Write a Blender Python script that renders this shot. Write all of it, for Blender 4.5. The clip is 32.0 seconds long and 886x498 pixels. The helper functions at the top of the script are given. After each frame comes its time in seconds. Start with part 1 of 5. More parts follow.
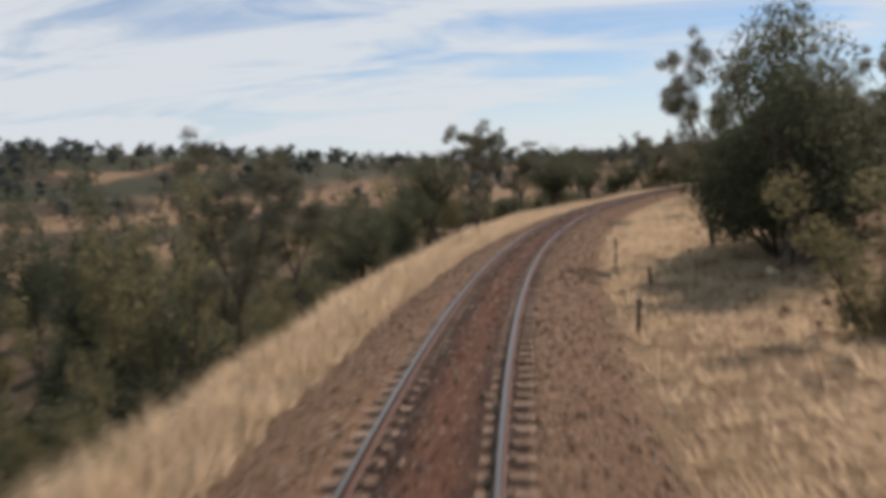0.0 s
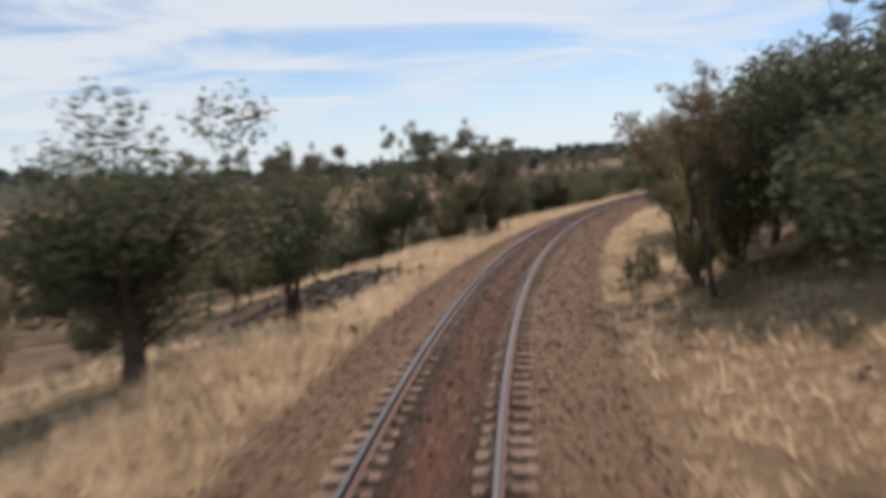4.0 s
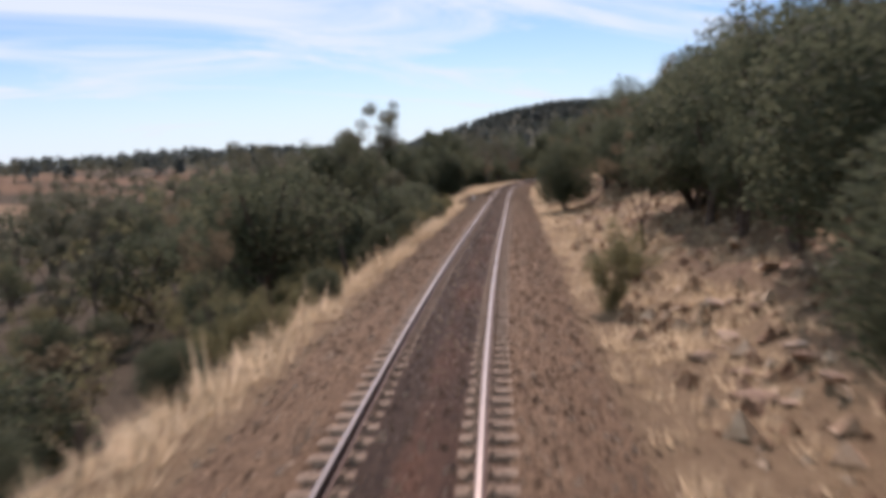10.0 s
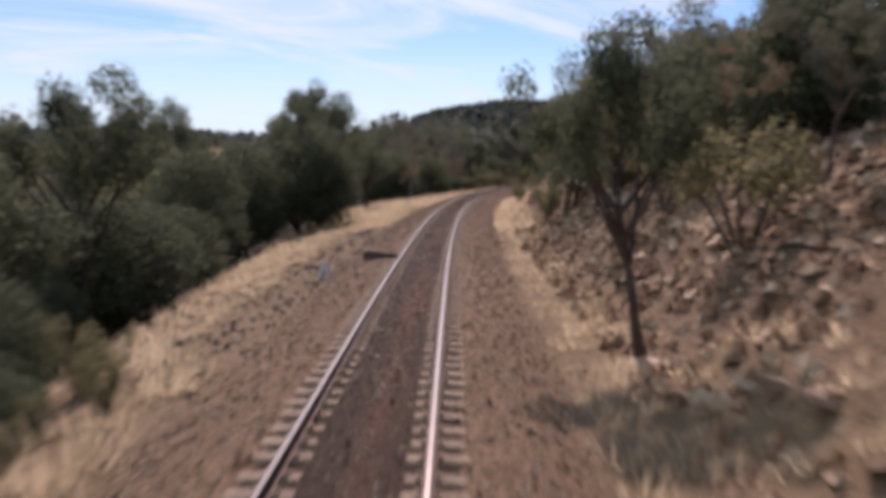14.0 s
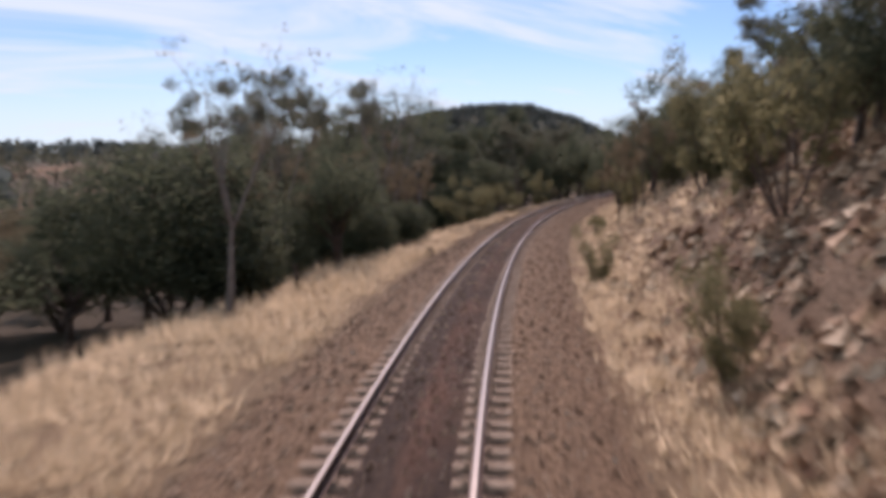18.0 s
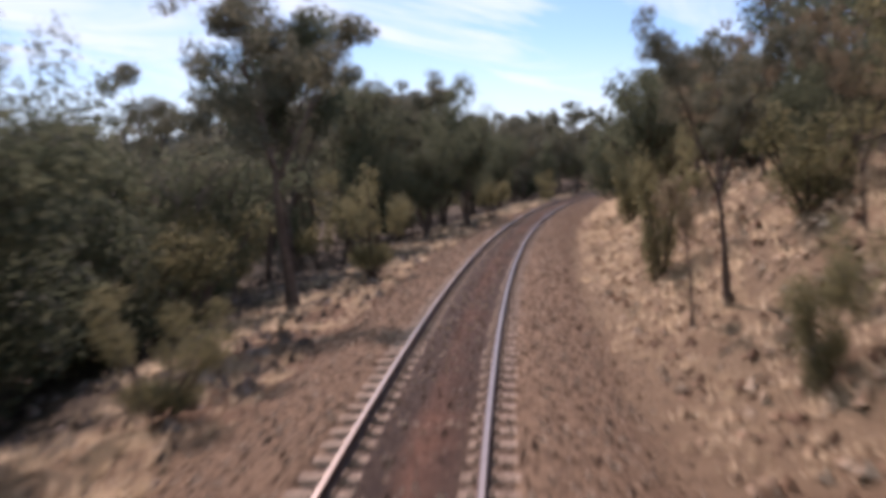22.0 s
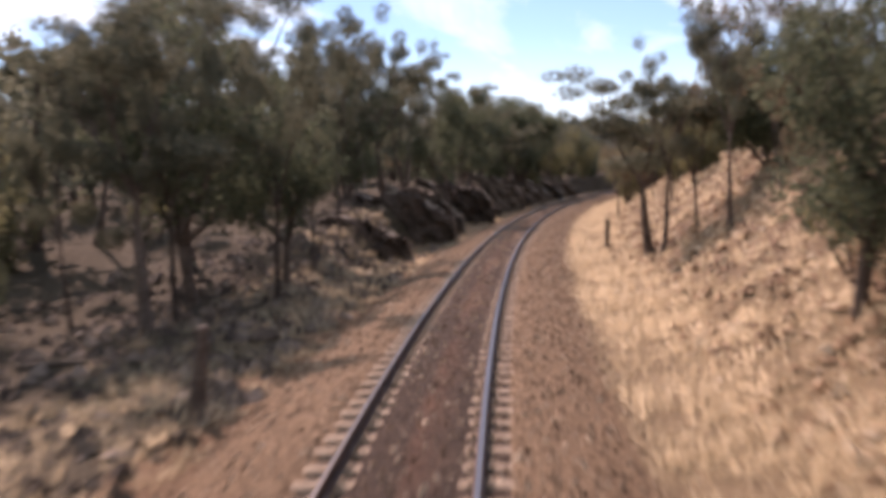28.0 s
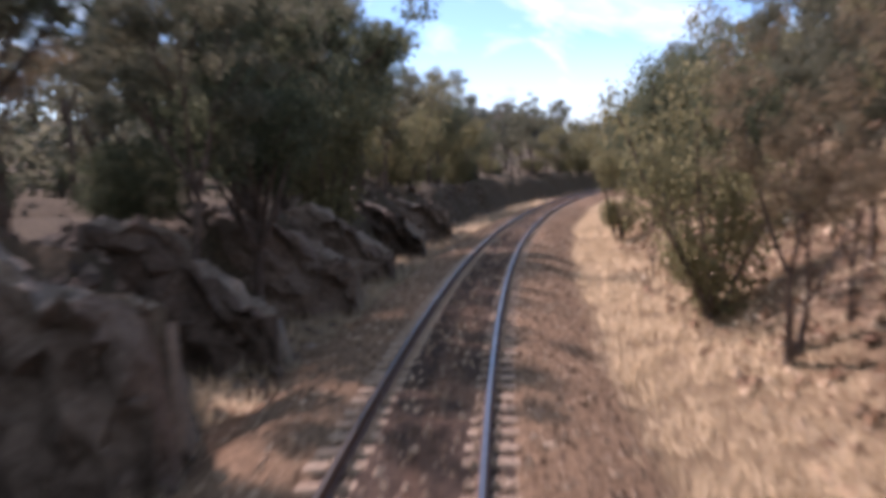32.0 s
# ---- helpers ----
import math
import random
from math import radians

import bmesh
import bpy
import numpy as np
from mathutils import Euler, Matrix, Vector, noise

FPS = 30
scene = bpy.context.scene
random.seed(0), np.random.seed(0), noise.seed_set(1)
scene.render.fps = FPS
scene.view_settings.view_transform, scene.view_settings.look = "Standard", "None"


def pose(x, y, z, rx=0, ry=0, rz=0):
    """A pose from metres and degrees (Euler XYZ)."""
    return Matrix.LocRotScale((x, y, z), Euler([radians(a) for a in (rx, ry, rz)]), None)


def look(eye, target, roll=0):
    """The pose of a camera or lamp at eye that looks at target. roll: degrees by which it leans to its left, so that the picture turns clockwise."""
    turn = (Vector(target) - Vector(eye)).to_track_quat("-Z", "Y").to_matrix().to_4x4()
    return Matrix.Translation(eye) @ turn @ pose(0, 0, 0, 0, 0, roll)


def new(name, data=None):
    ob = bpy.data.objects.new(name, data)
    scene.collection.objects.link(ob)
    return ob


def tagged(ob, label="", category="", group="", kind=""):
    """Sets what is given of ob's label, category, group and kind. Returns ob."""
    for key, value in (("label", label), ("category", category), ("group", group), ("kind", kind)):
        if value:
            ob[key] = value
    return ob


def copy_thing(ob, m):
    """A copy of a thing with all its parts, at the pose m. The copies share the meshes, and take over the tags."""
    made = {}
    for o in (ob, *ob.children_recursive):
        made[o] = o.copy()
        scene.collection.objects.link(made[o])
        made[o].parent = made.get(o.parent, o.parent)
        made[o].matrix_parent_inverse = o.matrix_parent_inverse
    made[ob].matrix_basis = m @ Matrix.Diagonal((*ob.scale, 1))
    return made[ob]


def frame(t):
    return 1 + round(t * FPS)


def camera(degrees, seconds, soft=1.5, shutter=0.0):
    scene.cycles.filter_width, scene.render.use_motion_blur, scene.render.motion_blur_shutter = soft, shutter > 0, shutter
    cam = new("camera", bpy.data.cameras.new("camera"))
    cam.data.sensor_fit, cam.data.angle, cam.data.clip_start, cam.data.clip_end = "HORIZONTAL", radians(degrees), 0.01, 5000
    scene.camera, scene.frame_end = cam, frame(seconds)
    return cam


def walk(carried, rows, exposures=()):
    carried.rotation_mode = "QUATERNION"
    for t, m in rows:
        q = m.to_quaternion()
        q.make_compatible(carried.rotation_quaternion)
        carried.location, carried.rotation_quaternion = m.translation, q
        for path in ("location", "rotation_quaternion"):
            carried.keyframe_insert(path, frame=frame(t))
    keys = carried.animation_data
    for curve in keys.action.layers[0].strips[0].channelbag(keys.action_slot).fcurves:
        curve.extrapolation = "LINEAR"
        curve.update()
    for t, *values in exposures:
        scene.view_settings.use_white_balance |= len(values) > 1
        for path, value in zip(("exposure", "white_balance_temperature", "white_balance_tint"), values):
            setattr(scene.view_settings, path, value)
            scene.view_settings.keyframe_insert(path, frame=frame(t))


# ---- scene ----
cam = camera(48.3, 32.0, soft=5.2, shutter=0.5)
# seconds, x, y, z, heading (clockwise from +y), pitch, lean to the right
PATH = (
    (0.0, 0.947, 0.000, 2.917, -2.937, -4.290, 3.184),
    (0.5, 1.070, 9.131, 2.917, -1.345, -4.214, 3.339),
    (1.0, 1.437, 18.222, 2.917, 0.299, -4.098, 3.525),
    (1.5, 2.056, 27.264, 2.917, 1.952, -3.971, 3.744),
    (2.0, 2.942, 36.249, 2.917, 3.833, -3.991, 3.938),
    (2.5, 4.107, 45.167, 2.917, 5.832, -4.150, 4.046),
    (3.0, 5.553, 54.012, 2.917, 7.749, -4.196, 4.034),
    (3.5, 7.277, 62.776, 2.917, 9.591, -4.164, 3.968),
    (4.0, 9.272, 71.453, 2.917, 11.369, -4.094, 3.883),
    (4.5, 11.532, 80.039, 2.917, 13.102, -4.020, 3.789),
    (5.0, 14.052, 88.526, 2.917, 14.817, -3.981, 3.674),
    (5.5, 16.828, 96.908, 2.917, 16.564, -3.936, 3.552),
    (6.0, 19.858, 105.177, 2.917, 18.311, -4.113, 3.429),
    (6.5, 23.138, 113.329, 2.917, 20.040, -4.159, 3.271),
    (7.0, 26.657, 121.361, 2.917, 21.693, -4.109, 3.083),
    (7.5, 30.403, 129.274, 2.917, 23.309, -4.004, 2.924),
    (8.0, 34.356, 137.072, 2.917, 24.803, -4.062, 2.827),
    (8.5, 38.496, 144.762, 2.917, 26.036, -4.276, 2.791),
    (9.0, 42.801, 152.358, 2.917, 27.239, -4.537, 2.739),
    (9.5, 47.249, 159.869, 2.917, 28.445, -4.695, 2.576),
    (10.0, 51.820, 167.308, 2.917, 29.512, -4.777, 2.313),
    (10.5, 56.491, 174.689, 2.917, 30.304, -4.809, 1.943),
    (11.0, 61.240, 182.023, 2.917, 31.142, -4.697, 1.506),
    (11.5, 66.045, 189.322, 2.917, 32.161, -4.431, 1.047),
    (12.0, 70.890, 196.595, 2.917, 32.631, -4.313, 0.615),
    (12.5, 75.755, 203.850, 2.917, 32.733, -4.447, 0.315),
    (13.0, 80.626, 211.092, 2.917, 32.879, -4.562, -0.011),
    (13.5, 85.489, 218.327, 2.917, 33.122, -4.782, -0.476),
    (14.0, 90.340, 225.556, 2.917, 33.264, -4.958, -0.866),
    (14.5, 95.181, 232.776, 2.917, 33.225, -4.983, -0.907),
    (15.0, 100.019, 239.984, 2.917, 33.121, -4.871, -0.621),
    (15.5, 104.870, 247.172, 2.917, 33.035, -4.726, -0.259),
    (16.0, 109.748, 254.334, 2.917, 33.127, -4.558, -0.005),
    (16.5, 114.671, 261.465, 2.917, 33.362, -4.405, 0.168),
    (17.0, 119.657, 268.553, 2.917, 33.721, -4.305, 0.300),
    (17.5, 124.728, 275.588, 2.917, 34.164, -4.297, 0.439),
    (18.0, 129.903, 282.557, 2.917, 34.622, -4.419, 0.648),
    (18.5, 135.197, 289.450, 2.917, 35.277, -4.482, 0.862),
    (19.0, 140.619, 296.258, 2.917, 36.211, -4.533, 1.019),
    (19.5, 146.172, 302.979, 2.917, 37.339, -4.540, 1.058),
    (20.0, 151.857, 309.608, 2.917, 38.564, -4.521, 1.056),
    (20.5, 157.672, 316.144, 2.917, 39.737, -4.570, 1.077),
    (21.0, 163.616, 322.586, 2.917, 40.801, -4.605, 1.102),
    (21.5, 169.689, 328.932, 2.917, 41.677, -4.570, 1.096),
    (22.0, 175.889, 335.182, 2.917, 42.476, -4.605, 1.052),
    (22.5, 182.213, 341.336, 2.917, 43.606, -4.587, 0.996),
    (23.0, 188.658, 347.392, 2.917, 44.723, -4.605, 0.966),
    (23.5, 195.223, 353.347, 2.917, 45.806, -4.563, 1.033),
    (24.0, 201.904, 359.198, 2.917, 46.742, -4.572, 1.132),
    (24.5, 208.699, 364.941, 2.917, 47.730, -4.569, 1.223),
    (25.0, 215.608, 370.572, 2.917, 48.721, -4.581, 1.306),
    (25.5, 222.630, 376.089, 2.917, 49.738, -4.601, 1.373),
    (26.0, 229.765, 381.486, 2.917, 50.811, -4.625, 1.424),
    (26.5, 237.010, 386.757, 2.917, 51.964, -4.646, 1.456),
    (27.0, 244.366, 391.897, 2.917, 53.219, -4.658, 1.469),
    (27.5, 251.829, 396.900, 2.917, 54.374, -4.520, 1.481),
    (28.0, 259.394, 401.763, 2.917, 55.433, -4.439, 1.518),
    (28.5, 267.056, 406.483, 2.917, 56.563, -4.440, 1.554),
    (29.0, 274.807, 411.059, 2.917, 57.595, -4.412, 1.555),
    (29.5, 282.641, 415.490, 2.917, 58.702, -4.407, 1.554),
    (30.0, 290.552, 419.773, 2.917, 59.775, -4.479, 1.613),
    (30.5, 298.538, 423.906, 2.917, 60.786, -4.481, 1.764),
    (31.0, 306.596, 427.884, 2.917, 61.807, -4.532, 1.999),
    (31.5, 314.725, 431.702, 2.917, 62.969, -4.613, 2.215),
    (32.0, 322.923, 435.357, 2.917, 64.119, -4.676, 2.415),
)
walk(cam, [(t, pose(x, y, z, 90 + p, 0, -h) @ pose(0, 0, 0, 0, 0, -r)) for t, x, y, z, h, p, r in PATH],
     exposures=((0.0, -0.04, 7250, 33), (6.0, 0.16, 6950, 34), (9.0, 0.21, 6800, 36), (13.0, 0.21, 6650, 39), (17.5, 0.21, 6650, 40), (19.0, 0.16, 6600, 40), (20.0, 0.56, 6650, 40), (22.0, 0.46, 6650, 42), (24.0, 0.51, 6700, 43), (27.0, 0.46, 7000, 43), (28.0, 0.81, 7150, 43), (29.0, 1.16, 7050, 41), (30.0, 0.91, 6800, 41), (32.0, 0.91, 6450, 41)))

# ---- light: a high winter sun ahead, thin streaky cloud ----
SUN_AZ, SUN_EL = radians(33), radians(40)
world = bpy.data.worlds.new("sky")
scene.world = world
world.use_nodes = True
wn, wl = world.node_tree.nodes, world.node_tree.links
wn.clear()
w_out, w_bg, w_sky = wn.new("ShaderNodeOutputWorld"), wn.new("ShaderNodeBackground"), wn.new("ShaderNodeTexSky")
w_sky.sky_type, w_sky.sun_disc = "NISHITA", False
w_sky.sun_elevation, w_sky.sun_rotation = SUN_EL, SUN_AZ
w_sky.air_density, w_sky.dust_density, w_sky.ozone_density = 0.8, 0.15, 1.4
w_tc, w_sep = wn.new("ShaderNodeTexCoord"), wn.new("ShaderNodeSeparateXYZ")
wl.new(w_tc.outputs["Generated"], w_sep.inputs[0])


def w_math(op, a, b):
    n = wn.new("ShaderNodeMath")
    n.operation = op
    for i, v in enumerate((a, b)):
        if isinstance(v, (int, float)):
            n.inputs[i].default_value = v
        else:
            wl.new(v, n.inputs[i])
    return n.outputs[0]


w_den = w_math("ADD", w_math("MAXIMUM", w_sep.outputs[2], 0.0), 0.16)
w_com = wn.new("ShaderNodeCombineXYZ")
wl.new(w_math("DIVIDE", w_sep.outputs[0], w_den), w_com.inputs[0])
wl.new(w_math("DIVIDE", w_sep.outputs[1], w_den), w_com.inputs[1])
w_map = wn.new("ShaderNodeMapping")
w_map.inputs["Rotation"].default_value = (0, 0, radians(28))
w_map.inputs["Scale"].default_value = (0.8, 2.0, 1.0)
wl.new(w_com.outputs[0], w_map.inputs[0])
w_n = wn.new("ShaderNodeTexNoise")
w_n.inputs["Scale"].default_value, w_n.inputs["Detail"].default_value = 1.15, 9.0
w_n.inputs["Roughness"].default_value, w_n.inputs["Distortion"].default_value = 0.6, 0.9
wl.new(w_map.outputs[0], w_n.inputs["Vector"])
w_ramp = wn.new("ShaderNodeValToRGB")
w_ramp.color_ramp.elements[0].position, w_ramp.color_ramp.elements[1].position = 0.42, 0.62
w_ramp.color_ramp.elements[0].color = (0.0, 0.0, 0.0, 1)
w_ramp.color_ramp.elements[1].color = (0.92, 0.92, 0.92, 1)
# more cloud to the west, clearer to the east
w_west = w_math("ADD", w_math("MULTIPLY", w_sep.outputs[0], -0.16), w_math("ADD", w_n.outputs["Fac"], 0.075))
wl.new(w_west, w_ramp.inputs[0])


def w_range(src, a, b, lo, hi):
    n = wn.new("ShaderNodeMapRange")
    n.interpolation_type = "SMOOTHSTEP"
    for i, v in enumerate((a, b, lo, hi)):
        n.inputs[i + 1].default_value = v
    wl.new(src, n.inputs[0])
    return n.outputs[0]


w_mix = wn.new("ShaderNodeMixRGB")
wl.new(w_math("MAXIMUM", w_ramp.outputs[0], w_range(w_sep.outputs[2], 0.0, 0.14, 0.85, 0.0)), w_mix.inputs[0])
w_blue = wn.new("ShaderNodeMixRGB")
w_blue.blend_type, w_blue.inputs[0].default_value = "MULTIPLY", 1.0
w_blue.inputs[2].default_value = (0.585, 0.835, 0.90, 1)
wl.new(w_sky.outputs[0], w_blue.inputs[1])
wl.new(w_blue.outputs[0], w_mix.inputs[1])
# thin cloud scatters forwards: bright round the sun's side, dull behind and overhead
w_dot = wn.new("ShaderNodeVectorMath")
w_dot.operation = "DOT_PRODUCT"
w_dot.inputs[1].default_value = (math.sin(SUN_AZ), math.cos(SUN_AZ), 0.0)
wl.new(w_tc.outputs["Generated"], w_dot.inputs[0])


w_cloud = wn.new("ShaderNodeVectorMath")
w_cloud.operation = "SCALE"
w_cloud.inputs[0].default_value = (5.85, 7.65, 7.95)
wl.new(w_math("MULTIPLY", w_range(w_dot.outputs["Value"], -0.35, 0.4, 0.56, 1.0), w_range(w_sep.outputs[2], 0.3, 0.8, 1.0, 0.74)), w_cloud.inputs["Scale"])
wl.new(w_cloud.outputs[0], w_mix.inputs[2])
wl.new(w_mix.outputs[0], w_bg.inputs[0])
w_bg.inputs[1].default_value = 0.104
wl.new(w_bg.outputs[0], w_out.inputs[0])

sun = new("sun", bpy.data.lights.new("sun", "SUN"))
sun.data.energy, sun.data.angle, sun.data.color = 3.4, radians(0.8), (1.0, 0.89, 0.77)
_d = Vector((math.sin(SUN_AZ) * math.cos(SUN_EL), math.cos(SUN_AZ) * math.cos(SUN_EL), math.sin(SUN_EL)))
sun.matrix_basis = look(_d * 500, (0, 0, 0))


# ---- materials ----
def material(name, stops, scale=3.0, rough=0.9, bump=0.3, bump_scale=None, fine=6.0, metal=0.0, vary=0.0, spec=0.3, translucent=0.0, island=False):
    """A weathered surface: a colour ramp over coarse and fine noise, with relief from the fine one."""
    m = bpy.data.materials.new(name)
    m.use_nodes = True
    n, l = m.node_tree.nodes, m.node_tree.links
    b, out = n["Principled BSDF"], n["Material Output"]
    tc, big, small = n.new("ShaderNodeTexCoord"), n.new("ShaderNodeTexNoise"), n.new("ShaderNodeTexNoise")
    for t, sc in ((big, scale), (small, scale * fine)):
        l.new(tc.outputs["Object"], t.inputs["Vector"])
        t.inputs["Scale"].default_value, t.inputs["Detail"].default_value = sc, 5.0
    mix = n.new("ShaderNodeMath")
    mix.operation = "MULTIPLY_ADD"
    mix.inputs[1].default_value = 0.5
    half = n.new("ShaderNodeMath")
    half.operation = "MULTIPLY"
    half.inputs[1].default_value = 0.5
    l.new(big.outputs["Fac"], half.inputs[0])
    l.new(small.outputs["Fac"], mix.inputs[0])
    l.new(half.outputs[0], mix.inputs[2])
    value = mix.outputs[0]
    if vary:
        src = n.new("ShaderNodeNewGeometry").outputs["Random Per Island"] if island else n.new("ShaderNodeObjectInfo").outputs["Random"]
        v = n.new("ShaderNodeMath")
        v.operation = "MULTIPLY_ADD"
        v.inputs[1].default_value, v.inputs[2].default_value = vary, -vary / 2
        l.new(src, v.inputs[0])
        add = n.new("ShaderNodeMath")
        l.new(v.outputs[0], add.inputs[0])
        l.new(value, add.inputs[1])
        value = add.outputs[0]
    ramp = n.new("ShaderNodeValToRGB")
    while len(ramp.color_ramp.elements) < len(stops):
        ramp.color_ramp.elements.new(0.5)
    for e, (p, c) in zip(ramp.color_ramp.elements, stops):
        e.position, e.color = p, (*c, 1)
    l.new(value, ramp.inputs[0])
    l.new(ramp.outputs[0], b.inputs["Base Color"])
    b.inputs["Roughness"].default_value, b.inputs["Metallic"].default_value = rough, metal
    b.inputs["Specular IOR Level"].default_value = spec
    if bump:
        bp = n.new("ShaderNodeBump")
        bp.inputs["Strength"].default_value, bp.inputs["Distance"].default_value = bump, bump_scale or 0.05
        l.new(small.outputs["Fac"], bp.inputs["Height"])
        l.new(bp.outputs[0], b.inputs["Normal"])
    if translucent:
        tr, ms = n.new("ShaderNodeBsdfTranslucent"), n.new("ShaderNodeMixShader")
        lift = n.new("ShaderNodeMixRGB")
        lift.blend_type, lift.inputs[0].default_value = "MULTIPLY", 1.0
        lift.inputs[2].default_value = (2.3, 2.3, 2.2, 1)
        l.new(ramp.outputs[0], lift.inputs[1])
        l.new(lift.outputs[0], tr.inputs[0])
        ms.inputs[0].default_value = translucent
        l.new(b.outputs[0], ms.inputs[1])
        l.new(tr.outputs[0], ms.inputs[2])
        l.new(ms.outputs[0], out.inputs[0])
    return m


BARK = material("bark", ((.30, (.051, .039, .032)), (.5, (.110, .087, .074)), (.72, (.221, .184, .156))), 2.0, bump=.6, vary=.15)
DEADWOOD = material("dead_wood", ((.3, (.14, .12, .105)), (.7, (.34, .31, .28))), 2.5, bump=.5)
LEAF_GUM = material("gum_leaf", ((.25, (.067, .075, .053)), (.5, (.121, .129, .093)), (.78, (.198, .198, .146))), .8, rough=.85, spec=.1, bump=0, vary=.28, translucent=.27, island=True)
LEAF_DARK = material("dark_leaf", ((.25, (.046, .061, .039)), (.5, (.084, .101, .066)), (.78, (.139, .153, .099))), .8, rough=.85, spec=.1, bump=0, vary=.28, translucent=.34, island=True)
# Distance haze painted into the leaf colour: greyer and bluer than the near crowns.
LEAF_FAR = material("far_leaf_hazy", ((.25, (.048, .064, .060)), (.5, (.074, .094, .090)), (.78, (.115, .135, .128))), .8, rough=.85, spec=.1, bump=0, vary=.2, translucent=.3, island=True)
LEAF_OLIVE = material("olive_leaf", ((.25, (.085, .090, .048)), (.5, (.148, .146, .081)), (.78, (.233, .220, .131))), .8, rough=.85, spec=.1, bump=0, vary=.28, translucent=.34, island=True)
LEAF_BROWN = material("dry_leaf", ((.25, (.085, .074, .051)), (.5, (.153, .128, .086)), (.78, (.238, .204, .143))), .8, rough=.85, spec=.1, bump=0, vary=.35, translucent=.3, island=True)
GRASS = material("dry_grass", ((.25, (.225, .182, .122)), (.5, (.385, .325, .23)), (.78, (.54, .47, .355))), .35, rough=.8, bump=0, vary=.3, translucent=.5, island=True)
STONE = material("ballast_stone", ((.25, (.115, .074, .048)), (.5, (.31, .215, .14)), (.78, (.60, .47, .34))), 3.0, bump=.4, vary=.8, island=True)
ROCK = material("red_rock", ((.28, (.12, .062, .035)), (.5, (.30, .175, .10)), (.72, (.52, .365, .24))), 1.2, bump=.8, vary=.3, bump_scale=.08)
ROCK_PALE = material("pale_rock", ((.28, (.24, .15, .10)), (.5, (.44, .32, .235)), (.72, (.62, .50, .40))), 1.2, bump=.7, vary=.3, bump_scale=.06)
# Grey-brown rock, its tone lowered to take in the cutting wall's shade.
ROCK_DARK = material("rock_shade_toned", ((.28, (.036, .027, .021)), (.5, (.096, .072, .056)), (.75, (.207, .163, .130))), 1.4, bump=.9, vary=.3, bump_scale=.08)
STONE_GREY = material("grey_stone", ((.28, (.054, .043, .036)), (.5, (.144, .113, .090)), (.75, (.306, .252, .207))), 1.4, bump=.6, vary=.45, island=True)
ROCK_S = material("stone_rubble", ((.28, (.150, .084, .051)), (.5, (.380, .240, .145)), (.75, (.691, .557, .396))), 1.2, bump=.6, vary=.45, island=True)
SLEEPER = material("sleeper_steel", ((.25, (.157, .105, .068)), (.5, (.315, .232, .161)), (.75, (.472, .375, .280))), 4.0, bump=.4, vary=.3, bump_scale=.01)
RAIL_SIDE = material("rusty_rail", ((.3, (.07, .04, .028)), (.7, (.16, .09, .06))), 5.0, rough=.75, bump=.3, bump_scale=.005)
RAIL_TOP = material("polished_rail_head", ((.3, (.140, .120, .102)), (.7, (.229, .198, .171))), 5.0, rough=.3, bump=0, metal=1.0)
TIMBER = material("old_timber", ((.3, (.087, .068, .053)), (.7, (.198, .167, .136))), 3.0, bump=.6, bump_scale=.02)
WHITE = material("white_paint", ((.3, (.62, .60, .55)), (.7, (.82, .80, .76))), 4.0, rough=.6, bump=.1)
IRON = material("dark_iron", ((.3, (.05, .045, .042)), (.7, (.11, .095, .085))), 4.0, rough=.6, bump=.2, metal=.6)
# ---- the line of the track: curvature per km at every 40 m ----
BEND = (5.64391, 2.99568, 3.54865, 3.50606, 3.43375, 2.20045, 0.73316, -0.10265, 0.65595, 1.93072, 2.07616, 1.97088, 2.00813, 2.15218, 2.05007, 2.20549, 2.37644, 2.63200, 2.88478, 3.13750, 3.39020, 3.64290)
S = np.arange(-40.0, 760.0, 1.0)


def glide(x, x0, step, ys):
    """A smooth curve through values at even steps."""
    ys = np.asarray(ys, float)
    u = np.clip((x - x0) / step, 0, len(ys) - 1 - 1e-9)
    i = u.astype(int)
    f = u - i
    y = np.concatenate([[2 * ys[0] - ys[1]], ys, [2 * ys[-1] - ys[-2]]])
    a, b, c, e = y[i], y[i + 1], y[i + 2], y[i + 3]
    return b + .5 * f * (c - a + f * (2 * a - 5 * b + 4 * c - e + f * (3 * (b - c) + e - a)))


_bend = glide(S, -40.0, 40.0, BEND) / 1000
HEAD = np.concatenate([[0], np.cumsum((_bend[1:] + _bend[:-1]) / 2)])
HEAD -= HEAD[40]
_mid = (HEAD[1:] + HEAD[:-1]) / 2
LX = np.concatenate([[0], np.cumsum(np.sin(_mid))])
LY = np.concatenate([[0], np.cumsum(np.cos(_mid))])
LX, LY = LX - LX[40], LY - LY[40]


def place(s, o):
    """World x, y of a point s metres along the line and o metres to its right."""
    h = np.interp(s, S, HEAD)
    return np.interp(s, S, LX) + o * np.cos(h), np.interp(s, S, LY) - o * np.sin(h)


